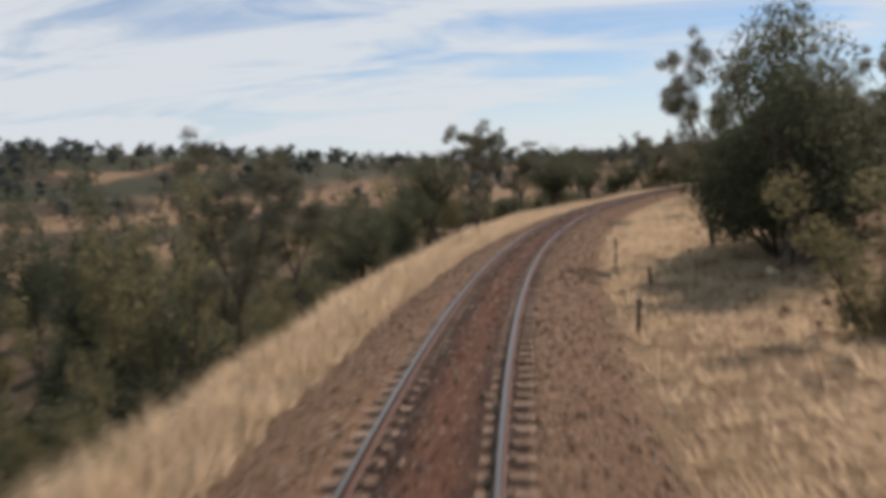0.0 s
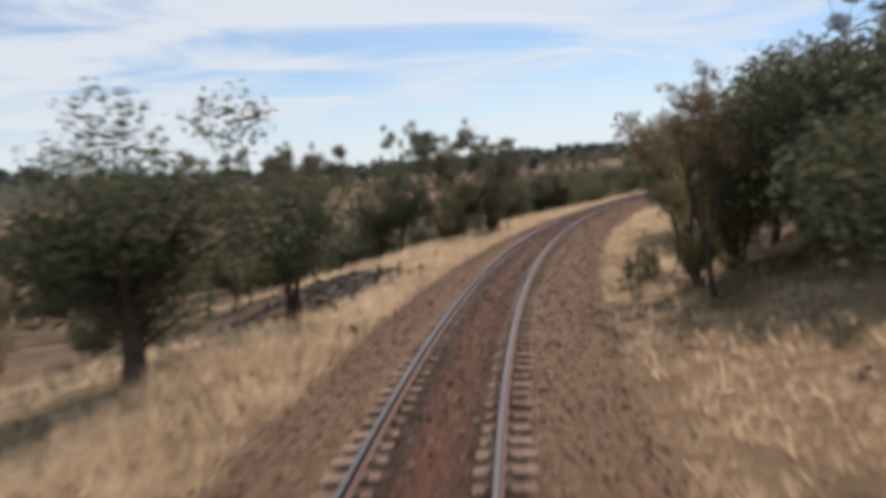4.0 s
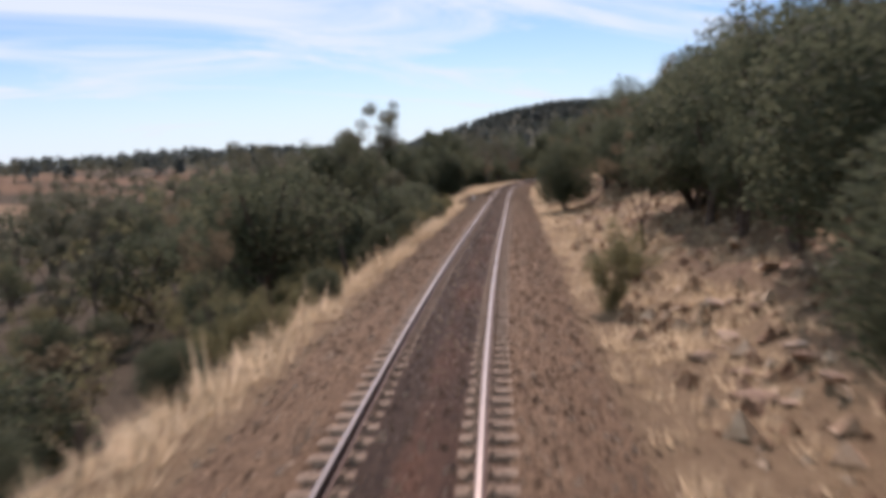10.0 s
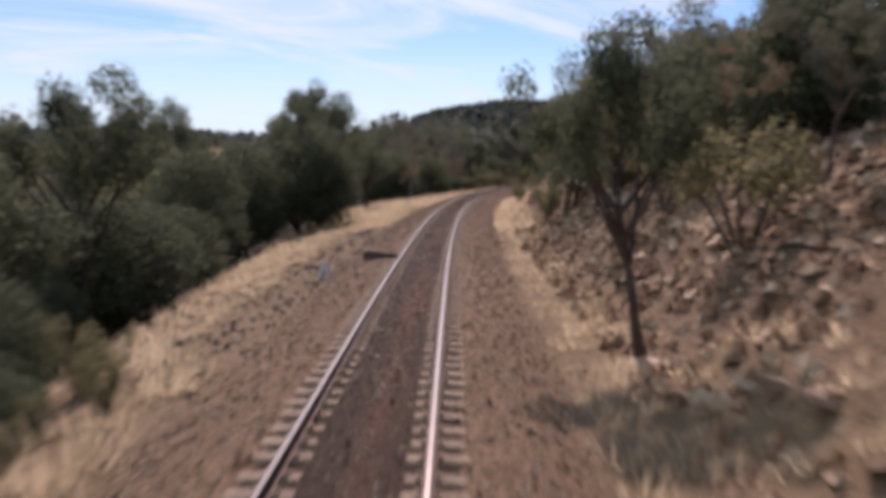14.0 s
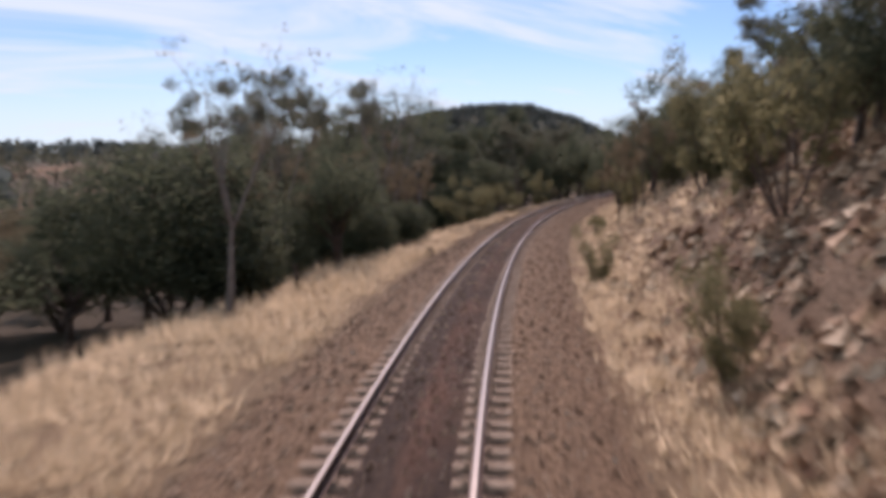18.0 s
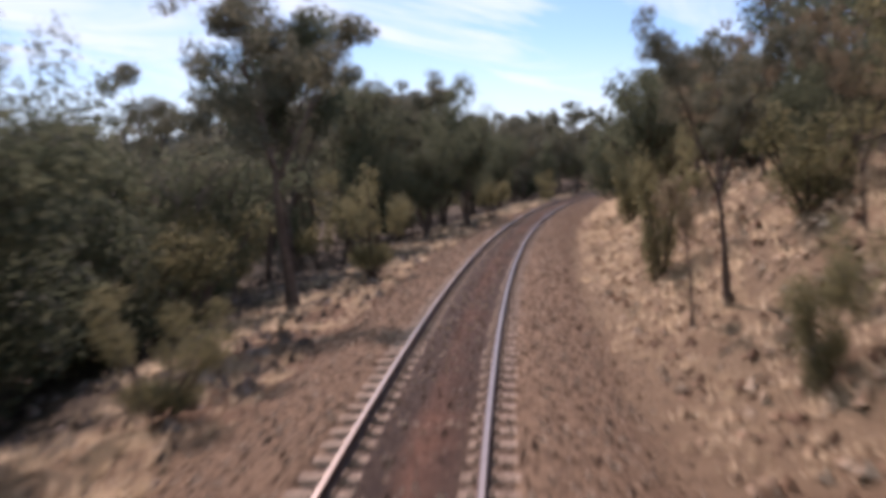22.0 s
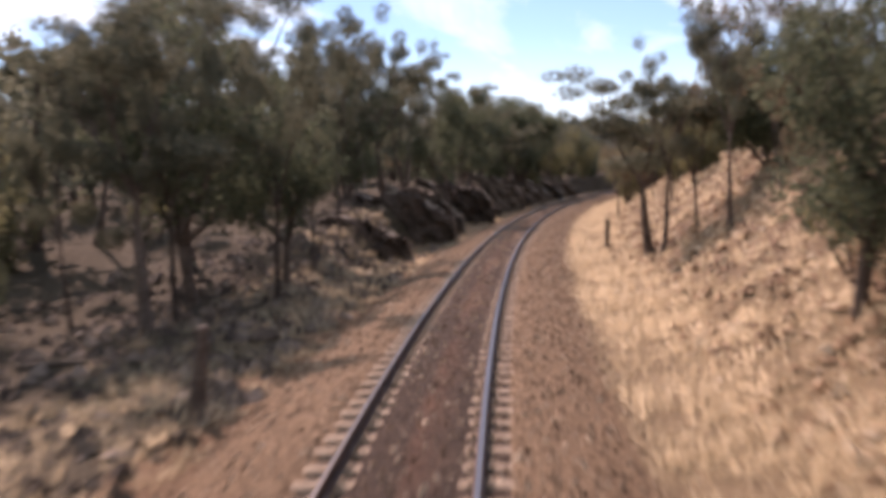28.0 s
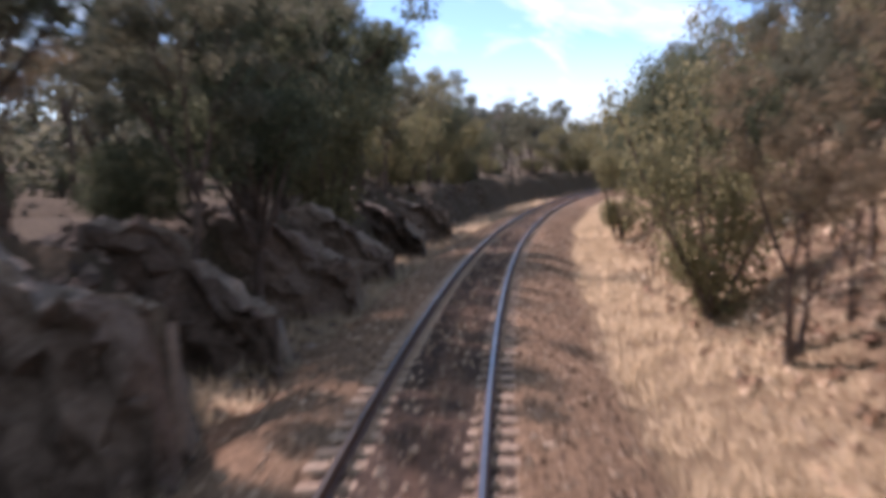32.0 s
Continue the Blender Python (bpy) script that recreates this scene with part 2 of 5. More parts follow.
def along(x, y):
    """s and o of world points."""
    x, y = np.atleast_1d(np.asarray(x, float)), np.atleast_1d(np.asarray(y, float))
    s, o = np.empty_like(x), np.empty_like(x)
    for a in range(0, len(x), 4000):
        xs, ys = x[a:a + 4000, None], y[a:a + 4000, None]
        i = ((LX[::2] - xs) ** 2 + (LY[::2] - ys) ** 2).argmin(1) * 2
        dx, dy, h = xs[:, 0] - LX[i], ys[:, 0] - LY[i], HEAD[i]
        s[a:a + 4000] = S[i] + dx * np.sin(h) + dy * np.cos(h)
        o[a:a + 4000] = dx * np.cos(h) - dy * np.sin(h)
    return s, o


# ---- the lie of the land, by distance along the line ----
SK =     (-40, 20,  50,  75,  95, 115, 135, 155, 180, 210, 240, 265, 290, 320, 345, 370, 400, 430, 470, 500, 522, 536, 565, 610, 760)
L_EDGE = (4.0, 4.0, 4.6, 5.5, 4.8, 5.5, 6.0, 5.5, 3.9, 3.5, 3.5, 3.9, 5.0, 6.5, 5.0, 4.5, 4.2, 4.2, 4.5, 4.5, 4.4, 4.7, 4.8, 4.6, 4.6)
L_DROP = (8.0, 8.0, 6.5, 3.5, 2.2, 2.4, 3.2, 4.5, 5.5, 6.0, 5.5, 5.0, 4.0, 2.6, 2.4, 2.2, 1.6, 1.4, 1.2, .4, -.4, -2.0, -3.0, -2.7, -2.7)
L_RUN = (10., 10., 10., 12., 14., 14., 14., 13., 11., 10., 10., 11., 12., 12., 11., 9.0, 8.0, 8.0, 8.0, 6.0, 3.4, 1.3, 1.3, 1.5, 2.0)
L_FAR = (-16, -16, -14, -11, -10, -10, -11, -12, -13, -13, -12, -10, -8., -7., -6., -5., -4., -3., -1., 0.0, 1.0, 2.4, 3.6, 5.0, 8.0)
R_EDGE = (8.5, 8.5, 8.0, 6.5, 5.5, 6.0, 6.0, 5.6, 4.6, 5.2, 5.4, 4.6, 4.4, 4.2, 4.2, 4.4, 4.2, 4.2, 4.4, 4.6, 4.8, 5.0, 5.2, 5.2, 5.2)
R_CUT =  (1.0, 1.0, 1.5, 1.5, 1.2, 1.0, 1.0, 1.2, 1.0, 0.8, 1.2, 3.0, 3.6, 5.0, 4.2, 2.4, 2.6, 3.2, 3.0, 3.0, 3.6, 4.0, 3.6, 3.6, 3.6)
R_RUN =  (6.0, 6.0, 6.0, 5.0, 4.5, 4.0, 4.0, 4.0, 3.0, 3.0, 3.5, 4.5, 5.0, 6.5, 5.0, 4.5, 4.5, 5.0, 5.0, 5.5, 6.0, 6.0, 6.0, 6.0, 6.0)
R_HILL = (.26, .28, .30, .32, .34, .36, .37, .38, .40, .40, .40, .38, .36, .34, .34, .34, .32, .30, .30, .30, .32, .34, .34, .34, .34)
# distant hills: x, y, height, width
HILLS = ((762, 1216, 51, 110), (940, 1240, 62, 105), (985, 663, 18, 70), (460, 1080, 20, 190), (614, 577, 13, 60), (-260, 560, 26, 130), (20, 650, 9, 160), (-420, 300, 16, 160), (240, 900, 13, 130))


def smooth(a, b, x):
    t = np.clip((x - a) / (b - a), 0, 1)
    return t * t * (3 - 2 * t)


def wave(x, y, size):
    """Cheap rolling noise, about -1 to 1."""
    x, y = x / size, y / size
    return (np.sin(1.7 * x + 2.1 * np.sin(.9 * y + .3)) + np.sin(1.3 * y - 1.1 * x + 1.7 * np.sin(.7 * x)) + .6 * np.sin(2.9 * x + 2.3 * y)) / 2.6


def gully(s, o):
    """Depth of the two washed-out gullies that leave the ballast's foot."""
    return sum(d * np.exp(-((s - c - .25 * (-o - 3)) / w) ** 4) * smooth(2.8, 3.45, -o) for c, w, d in ((381.9, 1.7, 2.1), (394.0, 1.7, 1.7)))


def land(s, o, x, y):
    """Height of the ground, the rail tops being at 0."""
    s, o, x, y = (np.asarray(v, float) for v in (s, o, x, y))
    k = lambda row: np.interp(s, SK, row)
    ao = np.abs(o)
    deep = np.where((o > 0) & (s > 350), -.188, -.225)
    bed = np.where(ao < .47, -.145, np.where(ao < 1.05, deep, np.where(ao < 1.2, deep + (ao - 1.05) / .15 * (-.148 - deep), np.where(ao < 1.9, -.148 - (ao - 1.2) * .13, -.239 - (np.minimum(ao, 2.9) - 1.9) * .36))))
    # left: shoulder, fall to the valley, far slopes
    e, d, r, f = k(L_EDGE), k(L_DROP), k(L_RUN), k(L_FAR)
    nose, ph = smooth(530, 540, s), ((s + 2.6 * np.sin(s / 6.1) - 533) / 9.3) % 1.0
    ph = np.where(ph < .28, 1 - ph / .28, (ph - .28) / .72)
    e = e + nose * ((.25 + .2 * np.sin(s / 9)) * np.interp(s, (590, 625), (1, .35)) * ph + .3 * wave(x, y, .9) - .1)
    d = d * (1 - nose * .25 * ph)
    q = -o - e
    fall = d * (np.clip(q / r, 0, 1) * .55 + .45 * smooth(0, 1, q / r))
    left = -.60 - .04 * np.clip(-o - 2.9, 0, 3) - fall
    left = left + (f + .6 + d) * smooth(0, 1, (q - r) / 60)
    left = left + (-4 - f) * smooth(90, 420, q)
    left = left - gully(s, o)
    # right: bench, cutting, hillside
    e, d, r, g = k(R_EDGE), k(R_CUT), k(R_RUN), k(R_HILL)
    q = o - e
    right = -.60 + .02 * np.clip(o - 2.9, 0, 4) + d * (np.clip(q / r, 0, 1) * .6 + .4 * smooth(0, 1, q / r))
    h = np.clip(q - r, 0, None)
    right = right + g * 130 * (1 - np.exp(-h / 130))
    side = np.where(o < 0, left, right)
    rough = np.clip((ao - 3.2) / 3, 0, 1) * (.10 * wave(x, y, 1.3) + .16 * wave(x + 31, y - 17, 4.1)) + np.clip((ao - 14) / 30, 0, 1) * 1.2 * wave(x, y, 23)
    rocky = np.clip(np.where(o > 0, q + .5, 0) / 1.5, 0, 1) * np.clip((25 - q) / 10, 0, 1)
    rough = rough + rocky * .22 * wave(x * 1.3 + 7, y - 3, .8)
    far = sum(hh * np.exp(-(((x - hx) ** 2 + (y - hy) ** 2) / (2 * w * w))) for hx, hy, hh, w in HILLS)
    z = np.where(ao < 2.9, bed, side)
    return z + rough + far * np.clip((ao - 60) / 120, 0, 1)


def height(s, o):
    x, y = place(s, o)
    return float(land(s, o, x, y))


def mesh(name, verts, faces, mats, smooth_faces=False):
    me = bpy.data.meshes.new(name)
    me.from_pydata([tuple(v) for v in verts] if not isinstance(verts, np.ndarray) else verts.tolist(), [], faces if isinstance(faces, list) else faces.tolist())
    for m in mats if isinstance(mats, (list, tuple)) else [mats]:
        me.materials.append(m)
    if smooth_faces:
        me.polygons.foreach_set("use_smooth", [True] * len(me.polygons))
    me.update()
    return me


def ground_material():
    """Red earth, dry grass, stone rubble and ballast, laid out by where each lies beside the line."""
    m = bpy.data.materials.new("earth")
    m.use_nodes = True
    n, l = m.node_tree.nodes, m.node_tree.links
    b = n["Principled BSDF"]
    b.inputs["Roughness"].default_value, b.inputs["Specular IOR Level"].default_value = .95, .15
    tc = n.new("ShaderNodeTexCoord")

    def noise_of(scale, detail=6.0, rough=.6):
        t = n.new("ShaderNodeTexNoise")
        l.new(tc.outputs["Object"], t.inputs["Vector"])
        t.inputs["Scale"].default_value, t.inputs["Detail"].default_value, t.inputs["Roughness"].default_value = scale, detail, rough
        return t.outputs["Fac"]

    def ramp(src, *stops):
        r = n.new("ShaderNodeValToRGB")
        while len(r.color_ramp.elements) < len(stops):
            r.color_ramp.elements.new(.5)
        for e, (p, c) in zip(r.color_ramp.elements, stops):
            e.position, e.color = p, (*c, 1)
        l.new(src, r.inputs[0])
        return r.outputs[0]

    def mixed(fac, a, c):
        x = n.new("ShaderNodeMixRGB")
        l.new(fac, x.inputs[0])
        l.new(a, x.inputs[1])
        l.new(c, x.inputs[2])
        return x.outputs[0]

    def zone(name, spread):
        a = n.new("ShaderNodeAttribute")
        a.attribute_name = name
        s = n.new("ShaderNodeMath")
        s.operation = "MULTIPLY_ADD"
        l.new(broad, s.inputs[0])
        s.inputs[1].default_value = spread
        l.new(a.outputs["Fac"], s.inputs[2])
        r = n.new("ShaderNodeMapRange")
        r.inputs[1].default_value, r.inputs[2].default_value = .35 + spread * .5, .65 + spread * .5
        l.new(s.outputs[0], r.inputs[0])
        return r.outputs[0]

    broad, mid, fine, grit = noise_of(.22), noise_of(1.6), noise_of(9.0), noise_of(30.0, 3.0)
    soil = mixed(grit, ramp(mid, (.3, (.115, .068, .04)), (.7, (.24, .148, .088))), ramp(fine, (.35, (.14, .086, .052)), (.7, (.32, .215, .132))))
    straw = mixed(grit, ramp(mid, (.3, (.18, .125, .075)), (.7, (.34, .255, .155))), ramp(fine, (.35, (.20, .14, .085)), (.7, (.40, .30, .18))))
    rubble = mixed(mid, ramp(fine, (.32, (.08, .05, .032)), (.5, (.21, .15, .10)), (.7, (.42, .33, .24))), ramp(grit, (.35, (.15, .095, .06)), (.7, (.34, .24, .155))))
    stones = ramp(fine, (.38, (.07, .042, .026)), (.5, (.21, .137, .082)), (.63, (.48, .345, .225)))
    stones = mixed(grit, stones, ramp(grit, (.4, (.09, .055, .032)), (.62, (.38, .26, .16))))
    # Leaf litter; also the dark colour that paints shade on the cutting bank.
    litter_and_shade = ramp(fine, (.3, (.045, .037, .026)), (.55, (.10, .083, .055)), (.75, (.21, .178, .125)))
    between = mixed(fine, ramp(mid, (.3, (.075, .038, .026)), (.7, (.21, .10, .058))), ramp(fine, (.38, (.06, .036, .027)), (.62, (.29, .16, .105))))
    c = mixed(zone("straw", .9), soil, straw)
    c = mixed(zone("litter_and_shade", .9), c, litter_and_shade)
    c = mixed(zone("scrub", .4), c, ramp(fine, (.3, (.040, .052, .034)), (.6, (.070, .086, .056)), (.8, (.11, .125, .085))))
    c = mixed(zone("hollow", .5), c, litter_and_shade)
    c = mixed(zone("rubble", .8), c, rubble)
    c = mixed(zone("ballast", .25), c, stones)
    c = mixed(zone("between", .5), c, between)
    # Oil stains, with the shade beside rails and between sleepers painted in.
    c = mixed(zone("oil_and_shade", .7), c, ramp(fine, (.35, (.032, .022, .017)), (.6, (.095, .066, .048)), (.8, (.19, .14, .105))))
    l.new(c, b.inputs["Base Color"])
    h1, h2 = n.new("ShaderNodeBump"), n.new("ShaderNodeBump")
    h1.inputs["Strength"].default_value, h1.inputs["Distance"].default_value = .9, .12
    h2.inputs["Strength"].default_value, h2.inputs["Distance"].default_value = .8, .04
    l.new(fine, h1.inputs["Height"])
    l.new(grit, h2.inputs["Height"])
    l.new(h1.outputs[0], h2.inputs["Normal"])
    l.new(h2.outputs[0], b.inputs["Normal"])
    return m


def build_ground():
    half = [0, .46, .6, 1.04, 1.12, 1.2, 1.5, 1.9, 2.3, 2.6, 2.9, 3.2, 3.5, 3.8, 4.1, 4.4, 4.7, 5.0, 5.35, 5.7, 6.1, 6.5, 6.9, 7.4, 7.9, 8.5, 9.2, 10, 11, 12, 13.2, 14.5, 16, 18, 20, 22.5, 25, 28, 32, 37, 43, 50]
    os_ = np.array([-v for v in half[:0:-1]] + half, float)
    ss = np.arange(-38.0, 740.0, .8)
    sg, og = np.meshgrid(ss, os_, indexing="ij")
    s1, o1 = sg.ravel(), og.ravel()
    x1, y1 = place(s1, o1)
    z1 = land(s1, o1, x1, y1)
    a, b = sg.shape
    idx = np.arange(a * b).reshape(a, b)
    f1 = np.stack([idx[:-1, :-1], idx[:-1, 1:], idx[1:, 1:], idx[1:, :-1]], -1).reshape(-1, 4)[:, ::-1]
    gx = np.concatenate([[-4000, -2500, -1500, -1000, -750], np.arange(-600, 1201, 11.0), [1300, 1500, 2000, 3000, 4500]])
    gy = np.concatenate([[-4000, -2500, -1500, -900, -500, -300], np.arange(-180, 1301, 11.0), [1450, 1700, 2200, 3000, 4500]])
    xg, yg = np.meshgrid(gx, gy, indexing="ij")
    x2, y2 = xg.ravel(), yg.ravel()
    s2, o2 = along(x2, y2)
    z2 = land(np.clip(s2, -40, 760), o2, x2, y2)
    inside = (np.abs(o2) < 47) & (s2 > -36) & (s2 < 738)
    z2 = np.where(inside, z2 - 2.5, z2)
    a, b = xg.shape
    idx = np.arange(a * b).reshape(a, b) + len(x1)
    f2 = np.stack([idx[:-1, :-1], idx[1:, :-1], idx[1:, 1:], idx[:-1, 1:]], -1).reshape(-1, 4)
    s, o, x, y = (np.concatenate(p) for p in ((s1, s2), (o1, o2), (x1, x2), (y1, y2)))
    me = mesh("ground", np.stack([x, y, np.concatenate([z1, z2])], 1), np.concatenate([f1, f2]), ground_material(), True)
    k = lambda row: np.interp(s, SK, row)
    ao, n1 = np.abs(o), wave(x, y, 6.0)
    right = o > 0
    ridge = sum(hh * np.exp(-(((x - hx) ** 2 + (y - hy) ** 2) / (2 * w * w))) for hx, hy, hh, w in HILLS) * (ao > 90)
    q = np.where(right, o - k(R_EDGE), -o - k(L_EDGE))
    wood = np.interp(s, (-40, 380, 430, 700), (0, 0, 1, 1))
    zones = {
        "ballast": np.clip((3.0 - ao) / .8, 0, 1),
        # Bands along both rails darken for sleeper-gap shade; the inner strip is oil.
        "oil_and_shade": np.where(ao < 1.25, np.where(np.abs(ao - .76) < .34, .62, 0) + np.where((o < .05) & (o > -.75), np.interp(s, (0, 150, 190, 350, 380, 640), (.12, .15, .5, .5, .4, .55)), 0), 0),
        "between": np.clip((.62 - ao) / .2, 0, 1) * np.interp(s, (0, 180, 220, 330, 360, 600), (1, 1, .75, .75, .9, .5)),
        "straw": np.where(right, np.interp(s, (0, 60, 120, 160, 230, 300, 480, 520, 640), (.8, .8, .65, .85, .65, .55, .6, .8, .8)), np.interp(s, (0, 340, 420, 640), (.95, .8, .35, .5))) + .15 * n1,
        "rubble": np.where(right, np.clip(q / 2 + .2, 0, 1) * np.clip((13 - q) / 7, 0, 1) * np.interp(s, (0, 50, 90, 260, 300, 360, 390, 505, 530, 640), (.45, .55, .5, .6, .95, .75, .35, .35, .8, .75)), wood * .12 * np.clip(q / 3, 0, 1) + .12 * np.interp(s, (500, 530, 700), (0, 1, 1)) * np.clip(q / 2 + .5, 0, 1)),
        # Past 528 it covers the bank face to put its shade into the colour.
        "litter_and_shade": np.where(right, np.clip((q - 5) / 7, 0, .95), np.where(s > 528, np.clip((q + .1) / .5, 0, 1) * np.clip(1.6 - q / 5, .85, 1), np.clip((q - .5 + 2.1 * wood) / (4 - 2.5 * wood), 0, 1)) * np.interp(s, (0, 90, 140, 180, 300, 330, 380, 700), (.95, .45, .5, .95, .8, .6, .95, .95))) * np.where(right | (q < 75), 1.0, np.clip(.4 + 1.3 * wave(x, y, 28), 0, 1)),
        "hollow": np.where((o < -4.2) & (o > -10), np.clip((7.5 - np.abs(s - 105)) / 3, 0, 1), 0),
        "scrub": np.where(y > 800, np.clip((ridge - 1.5) / 3, 0, 1), .9 * np.clip((ridge - 4) / 8, 0, 1) * (wave(x, y, 40) > -.45)),
    }
    for name, v in zones.items():
        me.attributes.new(name, "FLOAT", "POINT").data.foreach_set("value", np.clip(v, 0, 1).astype(np.float32))
    tagged(new("ground", me), "dry red earth with straw-coloured grass and stone rubble", "ground", kind="structure")


build_ground()


# ---- the railway ----
def sweep(profile, s0, s1, step, centre):
    """A profile (offset, height) carried along the line: vertices and side faces."""
    ss = np.arange(s0, s1 + .01, step)
    n = len(profile)
    v = []
    for du, dz in profile:
        x, y = place(ss, np.full_like(ss, centre + du))
        v.append(np.stack([x, y, np.full_like(x, dz)], 1))
    v = np.stack(v, 1).reshape(-1, 3)
    f = []
    for i in range(len(ss) - 1):
        for j in range(n):
            k = (j + 1) % n
            f.append((i * n + j, i * n + k, (i + 1) * n + k, (i + 1) * n + j))
    f.append(tuple(range(n)))
    f.append(tuple(reversed(range((len(ss) - 1) * n, len(ss) * n))))
    return v, f


RAIL_PROFILE = ((-.035, -.012), (-.026, 0.0), (.026, 0.0), (.035, -.012), (.033, -.036), (.009, -.046), (.009, -.122), (.066, -.140), (.066, -.150), (-.066, -.150), (-.066, -.140), (-.009, -.122), (-.009, -.046), (-.033, -.036))
track = tagged(new("railway_track"), "single railway track with worn steel rails on rusty sleepers", "railway track", kind="structure")
for side in (-.752, .752):
    v, f = sweep(RAIL_PROFILE, -20, 735, 1.0, side)
    me = mesh("rail", v, f, [RAIL_SIDE, RAIL_TOP])
    n = len(RAIL_PROFILE)
    for i, p in enumerate(me.polygons):
        if i % n in (0, 1, 2):
            p.material_index = 1
    rail = new("rail", me)
    rail.parent = track
    tagged(rail, "long steel rail with a polished head")


def sleeper_shape():
    """A hollow steel sleeper: a ribbed top, turned-down ends, and the fastenings at both rail seats."""
    v, f = [], []
    xs = (-1.22, -1.14, -1.0, -.86, -.64, 0, .64, .86, 1.0, 1.14, 1.22)
    zs = (-.24, -.165, -.156, -.153, -.158, -.162, -.158, -.153, -.156, -.165, -.24)
    for x, z in zip(xs, zs):
        v += [(x, -.125, z - .06), (x, -.085, z), (x, .085, z), (x, .125, z - .06)]
    for i in range(len(xs) - 1):
        for j in range(3):
            f.append((i * 4 + j, i * 4 + j + 1, i * 4 + j + 5, i * 4 + j + 4)[::-1])
    for c in (-.752, .752):
        for d in (-.1, .1):
            b = len(v)
            w = .028
            for z in (-.16, -.118):
                v += [(c + d - w, -.045, z), (c + d + w, -.045, z), (c + d + w, .045, z), (c + d - w, .045, z)]
            f += [(b + 4, b + 5, b + 6, b + 7), (b, b + 1, b + 5, b + 4), (b + 1, b + 2, b + 6, b + 5), (b + 2, b + 3, b + 7, b + 6), (b + 3, b, b + 4, b + 7)]
    return np.array(v), f


def build_sleepers():
    v, f = sleeper_shape()
    rng = random.Random(5)
    made, count = [], 0
    joined_v, joined_f = [], []
    for i in range(1230):
        s = -4 + i * .605 + rng.uniform(-.03, .03)
        o = rng.uniform(-.03, .03)
        x, y = place(s, o)
        turn = -float(np.interp(s, S, HEAD)) + rng.uniform(-.012, .012)
        dz = rng.uniform(-.02, 0)
        if i < 300:
            if not made:
                made.append(mesh("sleeper", v, f, SLEEPER))
            ob = new("sleeper", made[0])
            ob.parent = track
            ob.matrix_basis = Matrix.LocRotScale((float(x), float(y), dz), Euler((0, 0, turn)), None)
        else:
            c, q = math.cos(turn), math.sin(turn)
            w = np.stack([v[:, 0] * c - v[:, 1] * q + x, v[:, 0] * q + v[:, 1] * c + y, v[:, 2] + dz], 1)
            joined_f += [tuple(k + len(v) * count for k in p) for p in f]
            joined_v.append(w)
            count += 1
    ob = new("sleeper_row", mesh("sleeper_row", np.concatenate(joined_v), joined_f, SLEEPER))
    ob.parent = track
    tagged(ob, "row of rusty steel sleepers farther along", kind="stuff")


build_sleepers()


# ---- trees ----
def tube(v, f, pts, radii, sides):
    """Adds a tapering tube through pts to the lists v and f."""
    base = len(v)
    for i, p in enumerate(pts):
        d = (pts[min(i + 1, len(pts) - 1)] - pts[max(i - 1, 0)]).normalized()
        a = d.orthogonal().normalized()
        b = d.cross(a)
        for j in range(sides):
            t = 2 * math.pi * j / sides
            v.append(tuple(p + (a * math.cos(t) + b * math.sin(t)) * radii[i]))
    for i in range(len(pts) - 1):
        for j in range(sides):
            k = (j + 1) % sides
            f.append((base + i * sides + j, base + i * sides + k, base + (i + 1) * sides + k, base + (i + 1) * sides + j))


def branch(rng, v, f, start, way, length, radius, sides, bend):
    """One crooked limb; gives back its points."""
    n = max(3, int(length / .7) + 2)
    pts, d = [start.copy()], way.normalized()
    for i in range(n):
        d = (d + Vector((rng.uniform(-1, 1), rng.uniform(-1, 1), rng.uniform(-.5, .9))) * bend).normalized()
        pts.append(pts[-1] + d * length / n)
    radii = [radius * (1 - .68 * i / n) for i in range(n + 1)]
    tube(v, f, pts, radii, sides)
    return pts, radii


def leaves(rng, tips, count, size, droop, slim=.46):
    """Small leaf blades in loose clumps about the tips (centre, rx, rz)."""
    g = np.random.RandomState(rng.randrange(10 ** 6))
    wgt = np.array([t[1] ** 2 * t[2] for t in tips])
    pick = g.choice(len(tips), count, p=wgt / wgt.sum())
    c = np.array([[*t[0]] for t in tips])[pick]
    rx, rz = np.array([t[1] for t in tips])[pick], np.array([t[2] for t in tips])[pick]
    d = g.normal(size=(count, 3))
    d /= np.linalg.norm(d, axis=1)[:, None]
    rad = g.uniform(.35, 1.0, count) ** .6 * g.uniform(.75, 1.18, count)
    pos = c + d * rad[:, None] * np.stack([rx, rx, rz], 1)
    out = d + np.array([0, 0, .3]) + g.normal(0, .5, (count, 3))
    out /= np.linalg.norm(out, axis=1)[:, None]
    ax = g.normal(size=(count, 3)) + np.array([0, 0, -droop])
    side = np.cross(out, ax)
    side /= np.linalg.norm(side, axis=1)[:, None]
    ax = np.cross(side, out)
    ln = size * g.uniform(.6, 1.35, count)
    a, w = ax * ln[:, None] / 2, side * (ln * slim)[:, None] / 2
    v = np.stack([pos - a, pos + w - a * .1, pos + a, pos - w - a * .1], 1).reshape(-1, 3)
    return v, np.arange(count * 4).reshape(-1, 4)


